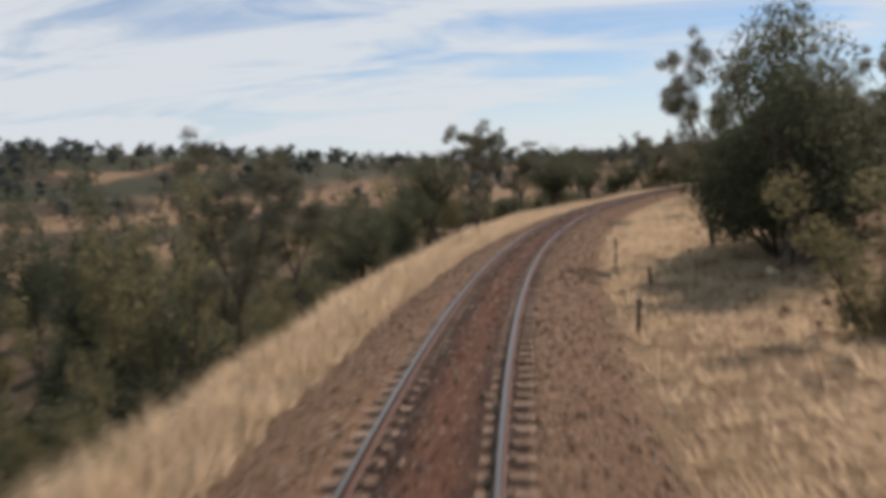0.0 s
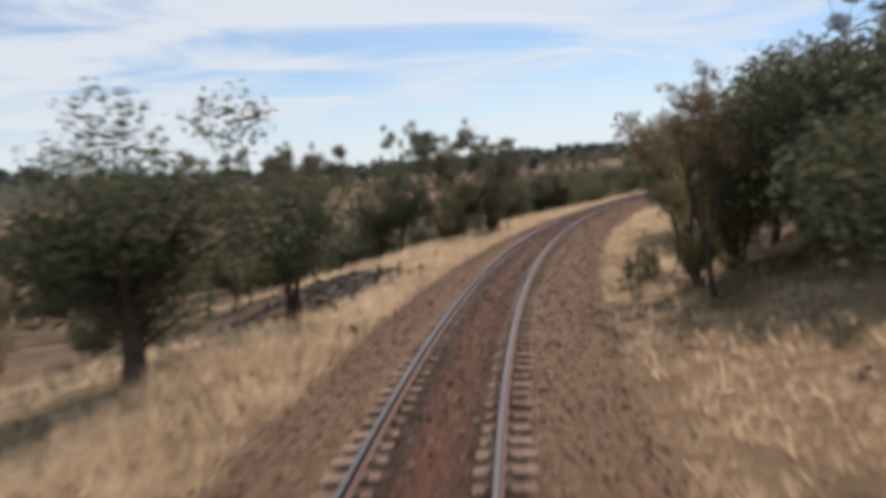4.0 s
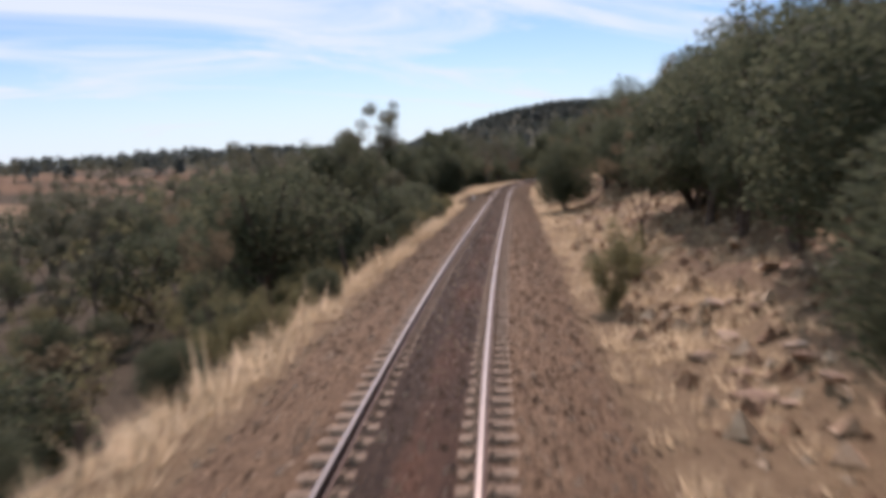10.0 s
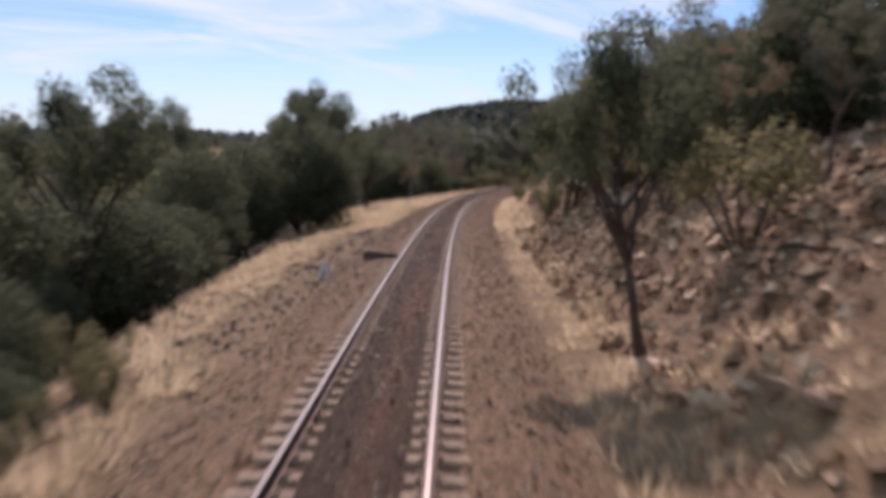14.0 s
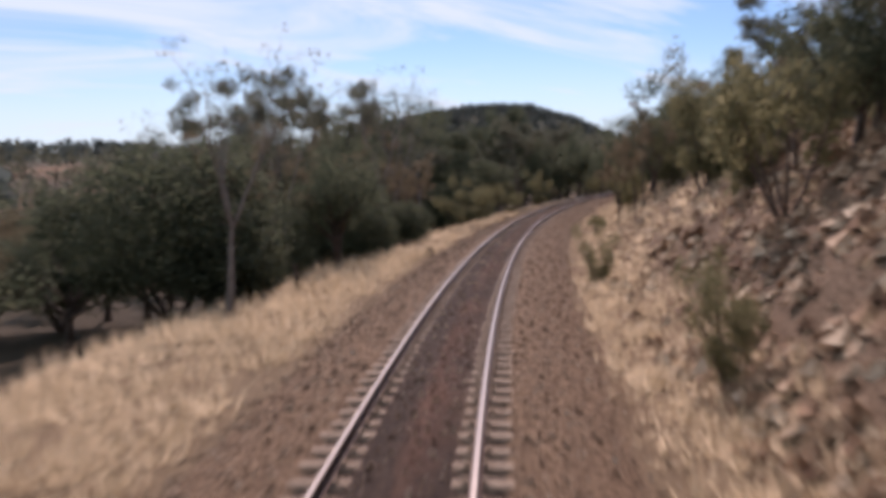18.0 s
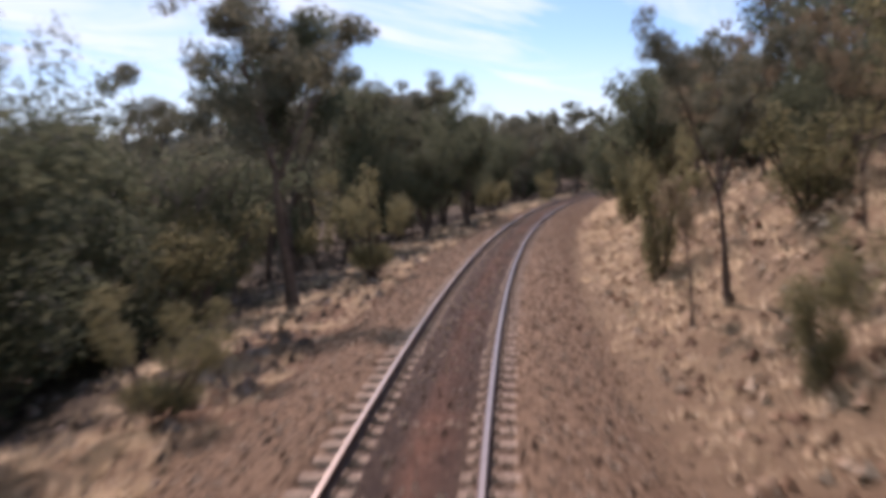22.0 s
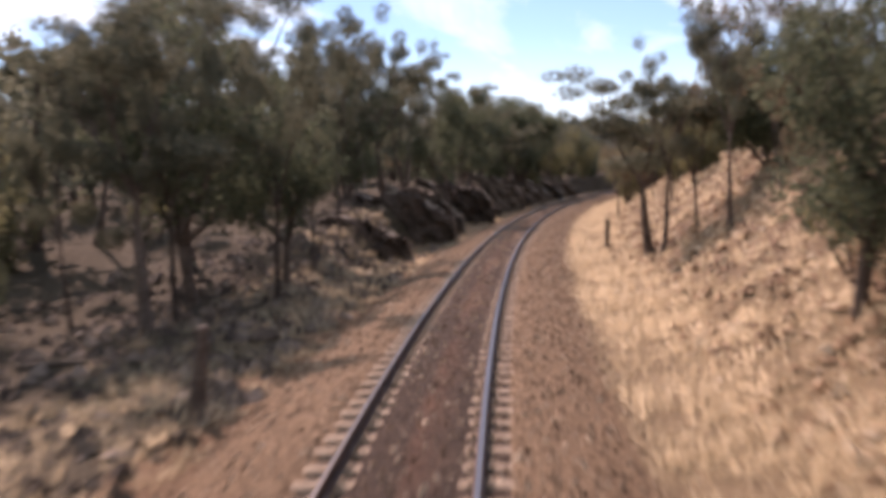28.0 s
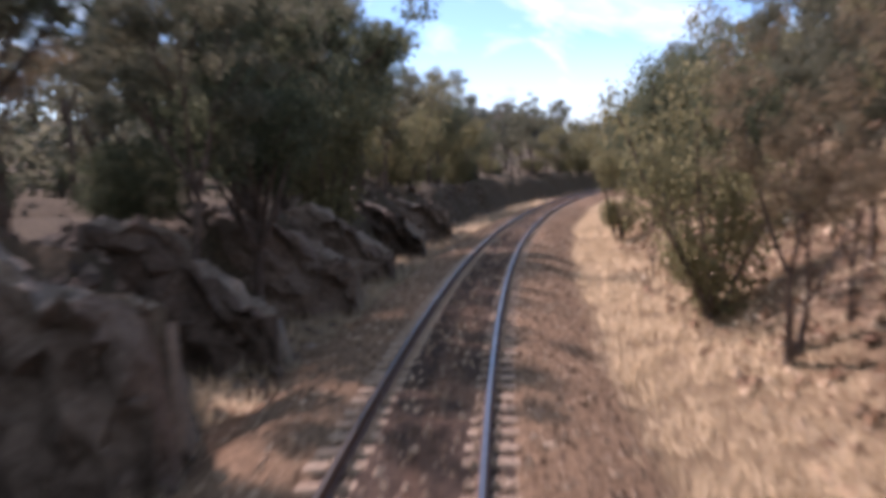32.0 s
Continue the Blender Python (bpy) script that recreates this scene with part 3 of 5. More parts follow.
TREE_KINDS = {
    # kind: height of the pattern, forks, spread, leaves, leaf size, leaf material, name, category, label
    "gum": ("gum_tree", "tree", "eucalyptus tree with a grey-brown forked trunk and open olive crown", LEAF_GUM),
    "dense": ("broad_tree", "tree", "dense dark-green tree with a low rounded crown", LEAF_DARK),
    "bush": ("bush", "bush", "rounded evergreen bush in dry grass", LEAF_DARK),
    "shrub": ("shrub", "shrub", "olive-yellow wattle shrub with thin stems", LEAF_OLIVE),
    "dry": ("dry_tree", "tree", "thin tree with brownish sparse foliage", LEAF_BROWN),
    "bare": ("bare_tree", "tree", "leafless tree with pale crooked branches", LEAF_GUM),
    "parasol": ("spreading_tree", "tree", "tree with a bare forked trunk and broad domed dark crown", LEAF_DARK),
    "weed": ("low_shrub", "shrub", "low brown-green shrub growing among stones", LEAF_OLIVE),
}


def tree_meshes(kind, seed, rich=1.0):
    """Trunk and crown meshes of a pattern tree 8 m high (bush 4 m, weed 1.5 m), standing at the origin."""
    rng = random.Random(seed * 77 + sum(map(ord, kind)))
    v, f, tips = [], [], []
    U = rng.uniform
    up = Vector((U(-.12, .12), U(-.12, .12), 1))
    if kind in ("gum", "dry", "bare"):
        fork = {"gum": U(2.2, 3.4), "dry": U(1.2, 2.0), "bare": U(1.8, 2.6)}[kind]
        stems = [branch(rng, v, f, Vector((0, 0, -.3)), up, fork + .3, .17, 7, .07)]
        start, r0 = stems[0][0][-1], stems[0][1][-1] * 1.9
        tube(v, f, [Vector((0, 0, -.35)), Vector((0, 0, .25))], [.27, .16], 7)
        n1 = rng.randint(3, 4)
        turn = U(0, 6.28)
        for i in range(n1):
            t = turn + 6.283 * i / n1 + U(-.4, .4)
            lean = U(.25, .75)
            p1, q1 = branch(rng, v, f, start - Vector((0, 0, U(0, .5))), Vector((math.cos(t) * lean, math.sin(t) * lean, 1)), U(2.2, 3.2), r0 * .62, 6, .16)
            for j in range(rng.randint(3, 4)):
                k = rng.randint(max(1, len(p1) // 2), len(p1) - 1)
                t2 = t + U(-1.3, 1.3)
                ln = U(.35, .95)
                p2, q2 = branch(rng, v, f, p1[k], Vector((math.cos(t2) * ln, math.sin(t2) * ln, U(.5, 1.0))), U(1.2, 2.1), q1[k] * .75, 5, .2)
                if kind == "bare" or rich >= 1:
                    for _ in range(5 if kind == "bare" else 2):
                        t3, k3 = t2 + U(-1.5, 1.5), rng.randint(1, len(p2) - 1)
                        p3, q3 = branch(rng, v, f, p2[k3], Vector((math.cos(t3), math.sin(t3), U(.1, 1.1))), U(.6, 1.3), q2[k3] * .7, 4, .25)
                        if kind == "bare":
                            for _ in range(2):
                                branch(rng, v, f, p3[-2], Vector((U(-1, 1), U(-1, 1), U(0, 1))), U(.3, .7), q3[-2] * .7, 3, .2)
                        tips.append((p3[-1], U(.3, .52), U(.2, .36)))
                tips.append((p2[-1], U(.4, .68), U(.26, .44)))
        count, size, droop = {"gum": (5600, .165, .9), "dry": (2300, .18, .3), "bare": (420, .15, .5)}[kind]
        if kind == "gum":
            for _ in range(4):
                c = start + Vector((U(-1.2, 1.2), U(-1.2, 1.2), U(.3, 2.2)))
                tips.append((c, U(.5, .8), U(.35, .5)))
    elif kind == "dense":
        for i in range(rng.randint(1, 2)):
            p0, q0 = branch(rng, v, f, Vector((U(-.2, .2), U(-.2, .2), -.3)), up + Vector((U(-.2, .2), U(-.2, .2), 0)), U(2.2, 3.0), .19, 7, .1)
            for j in range(6):
                t = 6.283 * j / 6 + U(-.5, .5)
                p1, q1 = branch(rng, v, f, p0[rng.randint(len(p0) // 2, len(p0) - 1)], Vector((math.cos(t) * .9, math.sin(t) * .9, U(.5, 1.3))), U(1.6, 3.2), .09, 5, .18)
                tips.append((p1[-1], U(.8, 1.25), U(.6, .95)))
                tips.append((p1[len(p1) // 2], U(.7, 1.1), U(.5, .8)))
        for _ in range(8):
            t, rr = U(0, 6.283), U(.2, 2.1)
            tips.append((Vector((math.cos(t) * rr, math.sin(t) * rr, U(2.4, 7.0 - rr))), U(.8, 1.2), U(.6, .9)))
        count, size, droop = 5600, .215, .4
    elif kind == "parasol":
        p0, q0 = branch(rng, v, f, Vector((0, 0, -.3)), up, U(2.6, 3.2), .19, 7, .09)
        tube(v, f, [Vector((0, 0, -.35)), Vector((0, 0, .25))], [.28, .18], 7)
        for j in range(9):
            t = 6.283 * j / 9 + U(-.4, .4)
            p1, q1 = branch(rng, v, f, p0[rng.randint(len(p0) - 3, len(p0) - 1)], Vector((math.cos(t), math.sin(t), U(.55, 1.1))), U(2.0, 3.1), .085, 5, .17)
            for k in (-1, -2):
                p2, q2 = branch(rng, v, f, p1[k], Vector((math.cos(t + U(-1, 1)), math.sin(t + U(-1, 1)), U(.3, 1.2))), U(.7, 1.3), .04, 4, .2)
                tips.append((p2[-1], U(.55, .9), U(.35, .55)))
            tips.append((p1[-1], U(.6, .95), U(.4, .6)))
        for _ in range(7):
            t, rr = U(0, 6.283), U(0, 1.7)
            tips.append((Vector((math.cos(t) * rr, math.sin(t) * rr, U(4.7, 6.2) - rr * .35)), U(.7, 1.0), U(.45, .65)))
        count, size, droop = 7600, .2, .5
    elif kind == "bush":
        for i in range(5):
            t = 6.283 * i / 5 + U(-.4, .4)
            p1, q1 = branch(rng, v, f, Vector((0, 0, -.2)), Vector((math.cos(t) * .5, math.sin(t) * .5, 1)), U(1.4, 2.4), .07, 5, .15)
            tips.append((p1[-1], U(.6, .9), U(.5, .8)))
        for i in range(64):
            t, h = i * 2.39996 + U(-.2, .2), -.72 + 1.7 * (i + .5) / 64
            rr = 1.45 * math.sqrt(1 - min(h * h, 1)) * U(.9, 1.06)
            tips.append((Vector((math.cos(t) * rr, math.sin(t) * rr, 2.0 + 1.75 * h)), U(.42, .6), U(.36, .52)))
        for _ in range(8):
            tips.append((Vector((U(-.7, .7), U(-.7, .7), U(1.0, 2.8))), .8, .7))
        count, size, droop = 10500, .165, .2
    elif kind == "shrub":
        for i in range(7):
            t = 6.283 * i / 7 + U(-.4, .4)
            p1, q1 = branch(rng, v, f, Vector((U(-.2, .2), U(-.2, .2), -.2)), Vector((math.cos(t) * .6, math.sin(t) * .6, 1)), U(1.8, 3.6), .05, 5, .14)
            tips.append((p1[-1], U(.45, .75), U(.4, .6)))
            tips.append((p1[len(p1) * 2 // 3], U(.4, .7), U(.35, .6)))
            tips.append((p1[max(1, len(p1) // 3)], U(.4, .65), U(.35, .55)))
            tips.append((Vector((math.cos(t) * U(.3, .8), math.sin(t) * U(.3, .8), U(.35, .9))), U(.35, .5), U(.3, .4)))
        count, size, droop = 4200, .15, .0
    else:
        for i in range(7):
            t = 6.283 * i / 7 + U(-.4, .4)
            p1, q1 = branch(rng, v, f, Vector((0, 0, -.1)), Vector((math.cos(t) * .8, math.sin(t) * .8, 1)), U(.7, 1.2), .022, 4, .16)
            tips.append((p1[-1], U(.2, .35), U(.18, .3)))
        count, size, droop = 800, .12, -.1
    lv, lf = leaves(rng, tips, int(count * rich * 1.6), size * .74 / rich ** .3, droop)
    v = np.array(v)
    both = lv if kind != "bare" else v
    k = PATTERN_HEIGHT[kind] / np.percentile(both[:, 2], 99.7)
    w = PATTERN_WIDTH[kind] / 2 / np.percentile(np.hypot(both[:, 0], both[:, 1]), 97)
    for p in (v, lv):
        p *= np.array([w, w, k])
    return v, f, lv, lf


PATTERN_HEIGHT = {"gum": 8.0, "dry": 7.0, "bare": 7.6, "dense": 7.8, "parasol": 7.6, "bush": 4.0, "shrub": 4.0, "weed": 1.5}
PATTERN_WIDTH = {"gum": 4.6, "dry": 4.6, "bare": 5.5, "dense": 6.2, "parasol": 7.4, "bush": 3.9, "shrub": 3.9, "weed": 1.5}
patterns = {}


def tree(kind, s, o, high, wide=1.0, seed=0, turn=None, sink=0.0, rich=1.0):
    """Plants a tree of that height beside the line."""
    rng = random.Random(int(s * 37 + o * 101) + seed)
    seed = seed or rng.randint(1, {"gum": 6, "dense": 4, "parasol": 4, "bush": 3, "shrub": 3, "dry": 3, "bare": 3, "weed": 3}[kind])
    x, y = place(s, o)
    k = high / PATTERN_HEIGHT[kind]
    turn = rng.uniform(0, 6.28) if turn is None else turn
    m = Matrix.LocRotScale((float(x), float(y), height(s, o) - sink), Euler((rng.uniform(-.04, .04), rng.uniform(-.04, .04), turn)), (k * wide, k * wide, k))
    key = (kind, seed, rich)
    if key in patterns:
        p = patterns[key]
        ob = copy_thing(p, m @ Matrix.Diagonal((1 / p.scale[0], 1 / p.scale[1], 1 / p.scale[2], 1)))
    else:
        name, category, label, leaf = TREE_KINDS[kind]
        tv, tf, lv, lf = tree_meshes(kind, seed, rich)
        ob = tagged(new(name), label, category, group="trees beside the line" if category == "tree" else "shrubs beside the line")
        trunk, crown = new("trunk", mesh("trunk", tv, tf, DEADWOOD if kind == "bare" else BARK, True)), new("crown", mesh("crown", lv, lf, leaf))
        trunk.parent = crown.parent = ob
        tagged(trunk, "crooked bark-covered trunk and limbs")
        tagged(crown, "crown of small leaves")
        ob.matrix_basis = m
        patterns[key] = ob
    return ob


def woodland(name, label, spots, leaf, seed, count=230, size=.66):
    """Many far trees joined into one: spots are rows of x, y, z, height."""
    g = np.random.RandomState(seed)
    base = []
    for i in range(5):
        rng = random.Random(seed * 10 + i)
        tips = [(Vector((rng.uniform(-1.5, 1.5), rng.uniform(-1.5, 1.5), rng.uniform(1.0, 6.6))), rng.uniform(1.0, 1.7), rng.uniform(.8, 1.2)) for _ in range(12)]
        lv, lf = leaves(rng, tips, count, size, .3, .6)
        tv, tf = [], []
        tube(tv, tf, [Vector((0, 0, -.5)), Vector((rng.uniform(-.3, .3), rng.uniform(-.3, .3), 3.5)), Vector((rng.uniform(-.5, .5), rng.uniform(-.5, .5), 6))], [.22, .15, .05], 4)
        base.append((lv, np.array(tv)))
    trunk_faces = np.array(tf)
    lvs, tvs = [], []
    for x, y, z, h in spots:
        lv, tv = base[g.randint(5)]
        t, k, w = g.uniform(0, 6.28), h / 7.6, g.uniform(.9, 1.5)
        c, q = math.cos(t) * k * w, math.sin(t) * k * w
        for src, dst in ((lv, lvs), (tv, tvs)):
            dst.append(np.stack([src[:, 0] * c - src[:, 1] * q + x, src[:, 0] * q + src[:, 1] * c + y, src[:, 2] * k + z], 1))
    lv, tv = np.concatenate(lvs), np.concatenate(tvs)
    nt, per = len(tvs), len(tvs[0])
    tf = (trunk_faces[None] + (np.arange(nt) * per)[:, None, None]).reshape(-1, 4) + len(lv)
    me = mesh(name, np.concatenate([lv, tv]), np.concatenate([np.arange(len(lv)).reshape(-1, 4), tf]), [leaf, BARK])
    idx = np.zeros(len(me.polygons), np.int32)
    idx[len(lv) // 4:] = 1
    me.polygons.foreach_set("material_index", idx)
    tagged(new(name, me), label, "woodland", kind="stuff")
PLANTS_1 = (
    ("dense", 31.7, 8.6, 7.8, 0.93),
    ("gum", 38.5, 7.0, 8.0, 0.78),
    ("shrub", 19.6, 7.6, 3.3, 1.05),
    ("gum", 21.4, -5.5, 5.6, 1.02),
    ("shrub", 28.6, -10.5, 9.2, 0.55),
    ("dense", 37.3, -17.3, 11.7, 0.55),
    ("gum", 33.0, -7.2, 5.5, 0.92),
    ("dense", 44.5, -8.6, 5.9, 0.90),
    ("dense", 64.1, -9.7, 7.0, 0.81),
    ("dense", 56.1, -9.9, 7.0, 0.77),
    ("gum", 82.6, -8.6, 6.7, 1.38),
    ("dense", 91.5, -6.8, 5.9, 1.35),
    ("shrub", 20.0, -9.4, 4.7, 0.55),
    ("dense", 53.4, -31.8, 11.4, 0.57),
    ("gum", 72.2, -8.1, 7.5, 0.81),
    ("shrub", 65.8, -10.0, 5.7, 0.76),
    ("shrub", 64.1, -11.8, 6.5, 0.74),
    ("gum", 49.1, -3.5, 3.5, 0.90),
    ("dry", 74.0, -5.8, 3.5, 0.85),
    ("dense", 92.6, -7.6, 4.6, 1.08),
)
PLANTS_2 = (
    ("gum", 146.0, -14.3, 10.3, 0.81),
    ("dense", 97.7, -5.3, 4.1, 1.20),
    ("gum", 68.7, 7.7, 8.3, 1.23),
    ("dense", 84.3, 6.3, 7.8, 0.73),
    ("shrub", 59.1, -10.6, 4.0, 0.71),
    ("dense", 76.9, 12.3, 5.3, 1.34),
    ("gum", 110.3, -11.3, 5.6, 0.62),
    ("gum", 108.4, -11.2, 5.2, 0.55),
    ("gum", 109.4, -9.4, 5.4, 0.62),
    ("gum", 119.7, -20.3, 7.8, 0.55),
    ("dense", 127.2, -10.5, 4.5, 1.25),
    ("dense", 147.2, -7.5, 4.2, 1.56),
    ("dense", 163.2, -7.9, 4.5, 1.31),
    ("dry", 98.1, 5.5, 5.9, 1.04),
    ("dry", 106.1, 5.4, 5.2, 0.98),
    ("dry", 100.1, 5.4, 5.7, 1.18),
    ("dry", 107.2, 6.3, 5.7, 1.01),
    ("shrub", 101.3, 6.5, 4.9, 0.64),
    ("shrub", 100.1, 5.3, 4.2, 0.61),
    ("weed", 98.2, 3.6, 1.5, 0.84),
)
PLANTS_3 = (
    ("gum", 156.5, -14.9, 12.3, 0.93),
    ("gum", 130.0, -3.6, 4.7, 0.72),
    ("dry", 195.7, -24.6, 11.1, 1.18),
    ("bush", 160.6, -6.5, 3.8, 1.05),
    ("shrub", 130.0, -4.5, 3.0, 0.55),
    ("dense", 160.9, -9.8, 5.5, 1.31),
    ("dry", 157.7, -5.3, 3.2, 1.64),
    ("dry", 143.2, 6.8, 4.2, 1.35),
    ("dense", 154.1, 10.8, 5.8, 1.18),
    ("dense", 143.6, 9.4, 3.4, 1.29),
    ("dense", 166.1, 8.6, 5.6, 1.03),
    ("dry", 172.3, 7.4, 5.1, 1.08),
    ("shrub", 176.1, 7.4, 3.3, 0.86),
    ("dense", 209.7, -7.0, 5.9, 1.40),
    ("dense", 224.9, -7.5, 5.9, 1.70),
    ("dry", 176.6, -6.9, 3.3, 1.15),
    ("dry", 211.2, -6.9, 4.4, 1.02),
    ("dense", 201.7, 11.6, 3.6, 1.90),
    ("shrub", 182.8, 7.3, 3.7, 1.04),
    ("bush", 188.2, 6.1, 3.4, 1.00),
)
PLANTS_4 = (
    ("shrub", 176.9, -6.9, 3.1, 0.55),
    ("gum", 205.7, 11.3, 8.8, 1.00),
    ("shrub", 201.0, 3.5, 2.1, 0.76),
    ("dense", 213.6, -6.9, 5.3, 1.12),
    ("dry", 203.6, -6.9, 4.8, 0.75),
    ("gum", 219.1, -6.9, 6.5, 1.22),
    ("gum", 219.0, -8.8, 8.1, 0.77),
    ("gum", 227.6, -5.3, 7.8, 0.90),
    ("dense", 257.7, 9.6, 4.3, 1.90),
    ("dry", 214.5, 6.0, 4.2, 1.37),
    ("shrub", 205.9, 4.6, 1.3, 1.37),
    ("gum", 226.8, -6.9, 7.0, 0.55),
    ("bush", 234.8, -6.9, 2.3, 1.54),
    ("bush", 248.8, -6.9, 2.9, 1.16),
    ("dense", 251.0, 8.1, 4.6, 1.18),
    ("bush", 257.2, -6.9, 3.7, 1.26),
    ("bush", 250.2, -7.3, 3.9, 0.83),
    ("dense", 327.3, -32.0, 11.3, 0.76),
    ("parasol", 337.1, -27.8, 12.2, 0.69),
    ("dense", 317.5, -9.9, 8.8, 0.94),
)
PLANTS_5 = (
    ("dense", 278.6, 12.3, 6.0, 1.09),
    ("dense", 260.5, 11.0, 4.1, 1.37),
    ("parasol", 265.7, 4.4, 6.3, 0.67),
    ("gum", 269.8, 9.1, 4.2, 1.34),
    ("dry", 275.0, 8.4, 4.1, 1.14),
    ("parasol", 318.9, -10.8, 9.2, 0.55),
    ("bush", 304.7, -8.4, 5.6, 1.15),
    ("bush", 300.6, -10.9, 6.1, 0.80),
    ("bush", 294.7, -11.6, 6.2, 0.77),
    ("parasol", 322.1, -12.1, 10.2, 0.64),
    ("dense", 325.5, -7.5, 7.1, 0.80),
    ("dense", 295.6, 5.9, 7.9, 0.83),
    ("dense", 288.9, 7.3, 6.1, 0.72),
    ("dry", 280.0, 6.2, 4.9, 1.00),
    ("dry", 288.6, 6.7, 3.3, 1.28),
    ("shrub", 300.4, 5.6, 2.1, 1.05),
    ("dry", 325.8, -4.4, 3.9, 0.92),
    ("dry", 348.8, -8.2, 5.8, 0.76),
    ("bare", 363.1, -16.4, 9.9, 0.79),
    ("gum", 368.6, -12.0, 10.7, 1.01),
)
PLANTS_6 = (
    ("dense", 402.7, -14.8, 12.2, 1.23),
    ("dense", 384.0, 7.2, 8.1, 1.22),
    ("shrub", 332.8, 4.5, 2.2, 0.67),
    ("gum", 343.1, 8.2, 4.6, 1.10),
    ("gum", 341.2, 9.5, 3.7, 1.62),
    ("gum", 381.0, -12.9, 11.8, 0.94),
    ("gum", 372.5, -17.7, 11.6, 0.89),
    ("gum", 376.6, -15.5, 12.5, 0.77),
    ("parasol", 385.0, -12.1, 11.9, 0.62),
    ("dense", 407.6, -12.4, 11.8, 0.59),
    ("shrub", 348.3, 3.5, 1.9, 0.79),
    ("bare", 366.6, -6.4, 9.4, 0.95),
    ("bare", 373.5, -7.4, 9.2, 0.95),
    ("dry", 377.5, -7.6, 5.5, 1.00),
    ("dry", 371.4, -7.0, 5.0, 0.80),
    ("shrub", 390.5, -5.3, 3.6, 1.08),
    ("parasol", 401.1, -8.5, 8.0, 0.91),
    ("gum", 413.5, -5.1, 9.1, 1.01),
    ("dry", 371.5, 5.2, 5.0, 0.75),
    ("dry", 368.5, 6.0, 4.9, 0.74),
)
PLANTS_7 = (
    ("gum", 375.5, 6.7, 5.7, 0.79),
    ("dry", 374.1, 7.3, 5.8, 0.83),
    ("weed", 373.6, 4.1, 1.1, 1.25),
    ("shrub", 393.4, -6.9, 3.7, 1.44),
    ("shrub", 401.2, -4.1, 2.0, 1.23),
    ("dry", 385.2, 5.4, 3.9, 1.43),
    ("shrub", 386.3, 6.3, 3.8, 0.83),
    ("shrub", 391.3, 5.5, 3.1, 0.79),
    ("parasol", 430.7, -9.9, 12.1, 0.63),
    ("dense", 413.0, -11.3, 8.9, 0.70),
    ("dense", 436.4, -7.7, 8.6, 0.71),
    ("weed", 455.1, -3.6, 2.8, 0.84),
    ("bush", 449.9, 5.7, 5.6, 1.02),
    ("parasol", 466.7, 8.5, 8.9, 0.95),
    ("dry", 407.6, 4.6, 3.3, 0.78),
    ("shrub", 401.1, 5.2, 2.3, 0.65),
    ("shrub", 426.5, -12.0, 6.0, 1.19),
    ("dense", 449.0, -4.2, 9.2, 0.73),
    ("shrub", 419.8, -4.2, 3.7, 0.96),
    ("gum", 428.1, -10.2, 9.5, 0.83),
)
PLANTS_8 = (
    ("bare", 433.9, -11.1, 11.1, 0.55),
    ("gum", 493.4, -8.0, 8.5, 0.97),
    ("gum", 434.3, 8.3, 6.2, 0.99),
    ("shrub", 415.9, 4.9, 4.2, 0.55),
    ("gum", 443.5, -6.7, 4.9, 1.14),
    ("gum", 443.3, -8.9, 8.7, 0.82),
    ("gum", 460.9, -9.3, 11.4, 0.96),
    ("dense", 471.8, -7.8, 8.6, 0.75),
    ("weed", 477.8, -7.6, 2.2, 1.34),
    ("shrub", 437.6, 5.6, 5.1, 0.72),
    ("dense", 463.7, 5.9, 6.1, 0.75),
    ("gum", 493.2, -7.6, 6.9, 0.90),
    ("shrub", 492.8, -9.4, 3.9, 0.63),
    ("gum", 508.0, -11.2, 10.4, 1.11),
    ("dense", 520.6, -7.6, 8.5, 0.89),
    ("weed", 490.1, -3.6, 1.3, 1.06),
    ("shrub", 492.2, 5.2, 1.3, 1.75),
    ("dense", 486.0, 6.1, 4.7, 0.79),
    ("dense", 510.8, 6.5, 6.6, 0.71),
    ("gum", 516.8, -7.5, 8.2, 1.20),
)
PLANTS_9 = (
    ("shrub", 495.8, -4.9, 3.3, 0.86),
    ("dry", 496.9, 5.2, 2.8, 1.07),
    ("weed", 494.3, 5.4, 0.9, 1.57),
    ("gum", 518.0, -7.2, 7.4, 0.85),
    ("gum", 516.6, -9.2, 5.7, 0.68),
    ("gum", 529.2, 5.9, 7.4, 0.73),
    ("gum", 524.6, 7.3, 6.7, 0.69),
    ("gum", 527.3, -5.9, 6.4, 0.76),
    ("gum", 532.6, -6.2, 5.8, 0.77),
    ("gum", 564.7, -9.8, 11.1, 0.96),
    ("parasol", 581.5, -7.2, 8.3, 0.60),
    ("dense", 606.4, -8.4, 8.8, 1.16),
    ("gum", 530.9, 5.6, 6.8, 1.64),
    ("dry", 530.6, 7.2, 5.7, 0.69),
    ("parasol", 605.4, -8.1, 9.2, 1.12),
    ("dense", 579.7, -8.7, 6.3, 0.86),
    ("gum", 553.9, -7.6, 5.9, 1.08),
    ("bare", 557.8, -8.1, 6.6, 0.67),
    ("gum", 557.3, 6.9, 5.0, 1.18),
    ("shrub", 588.5, 5.4, 5.1, 0.91),
)
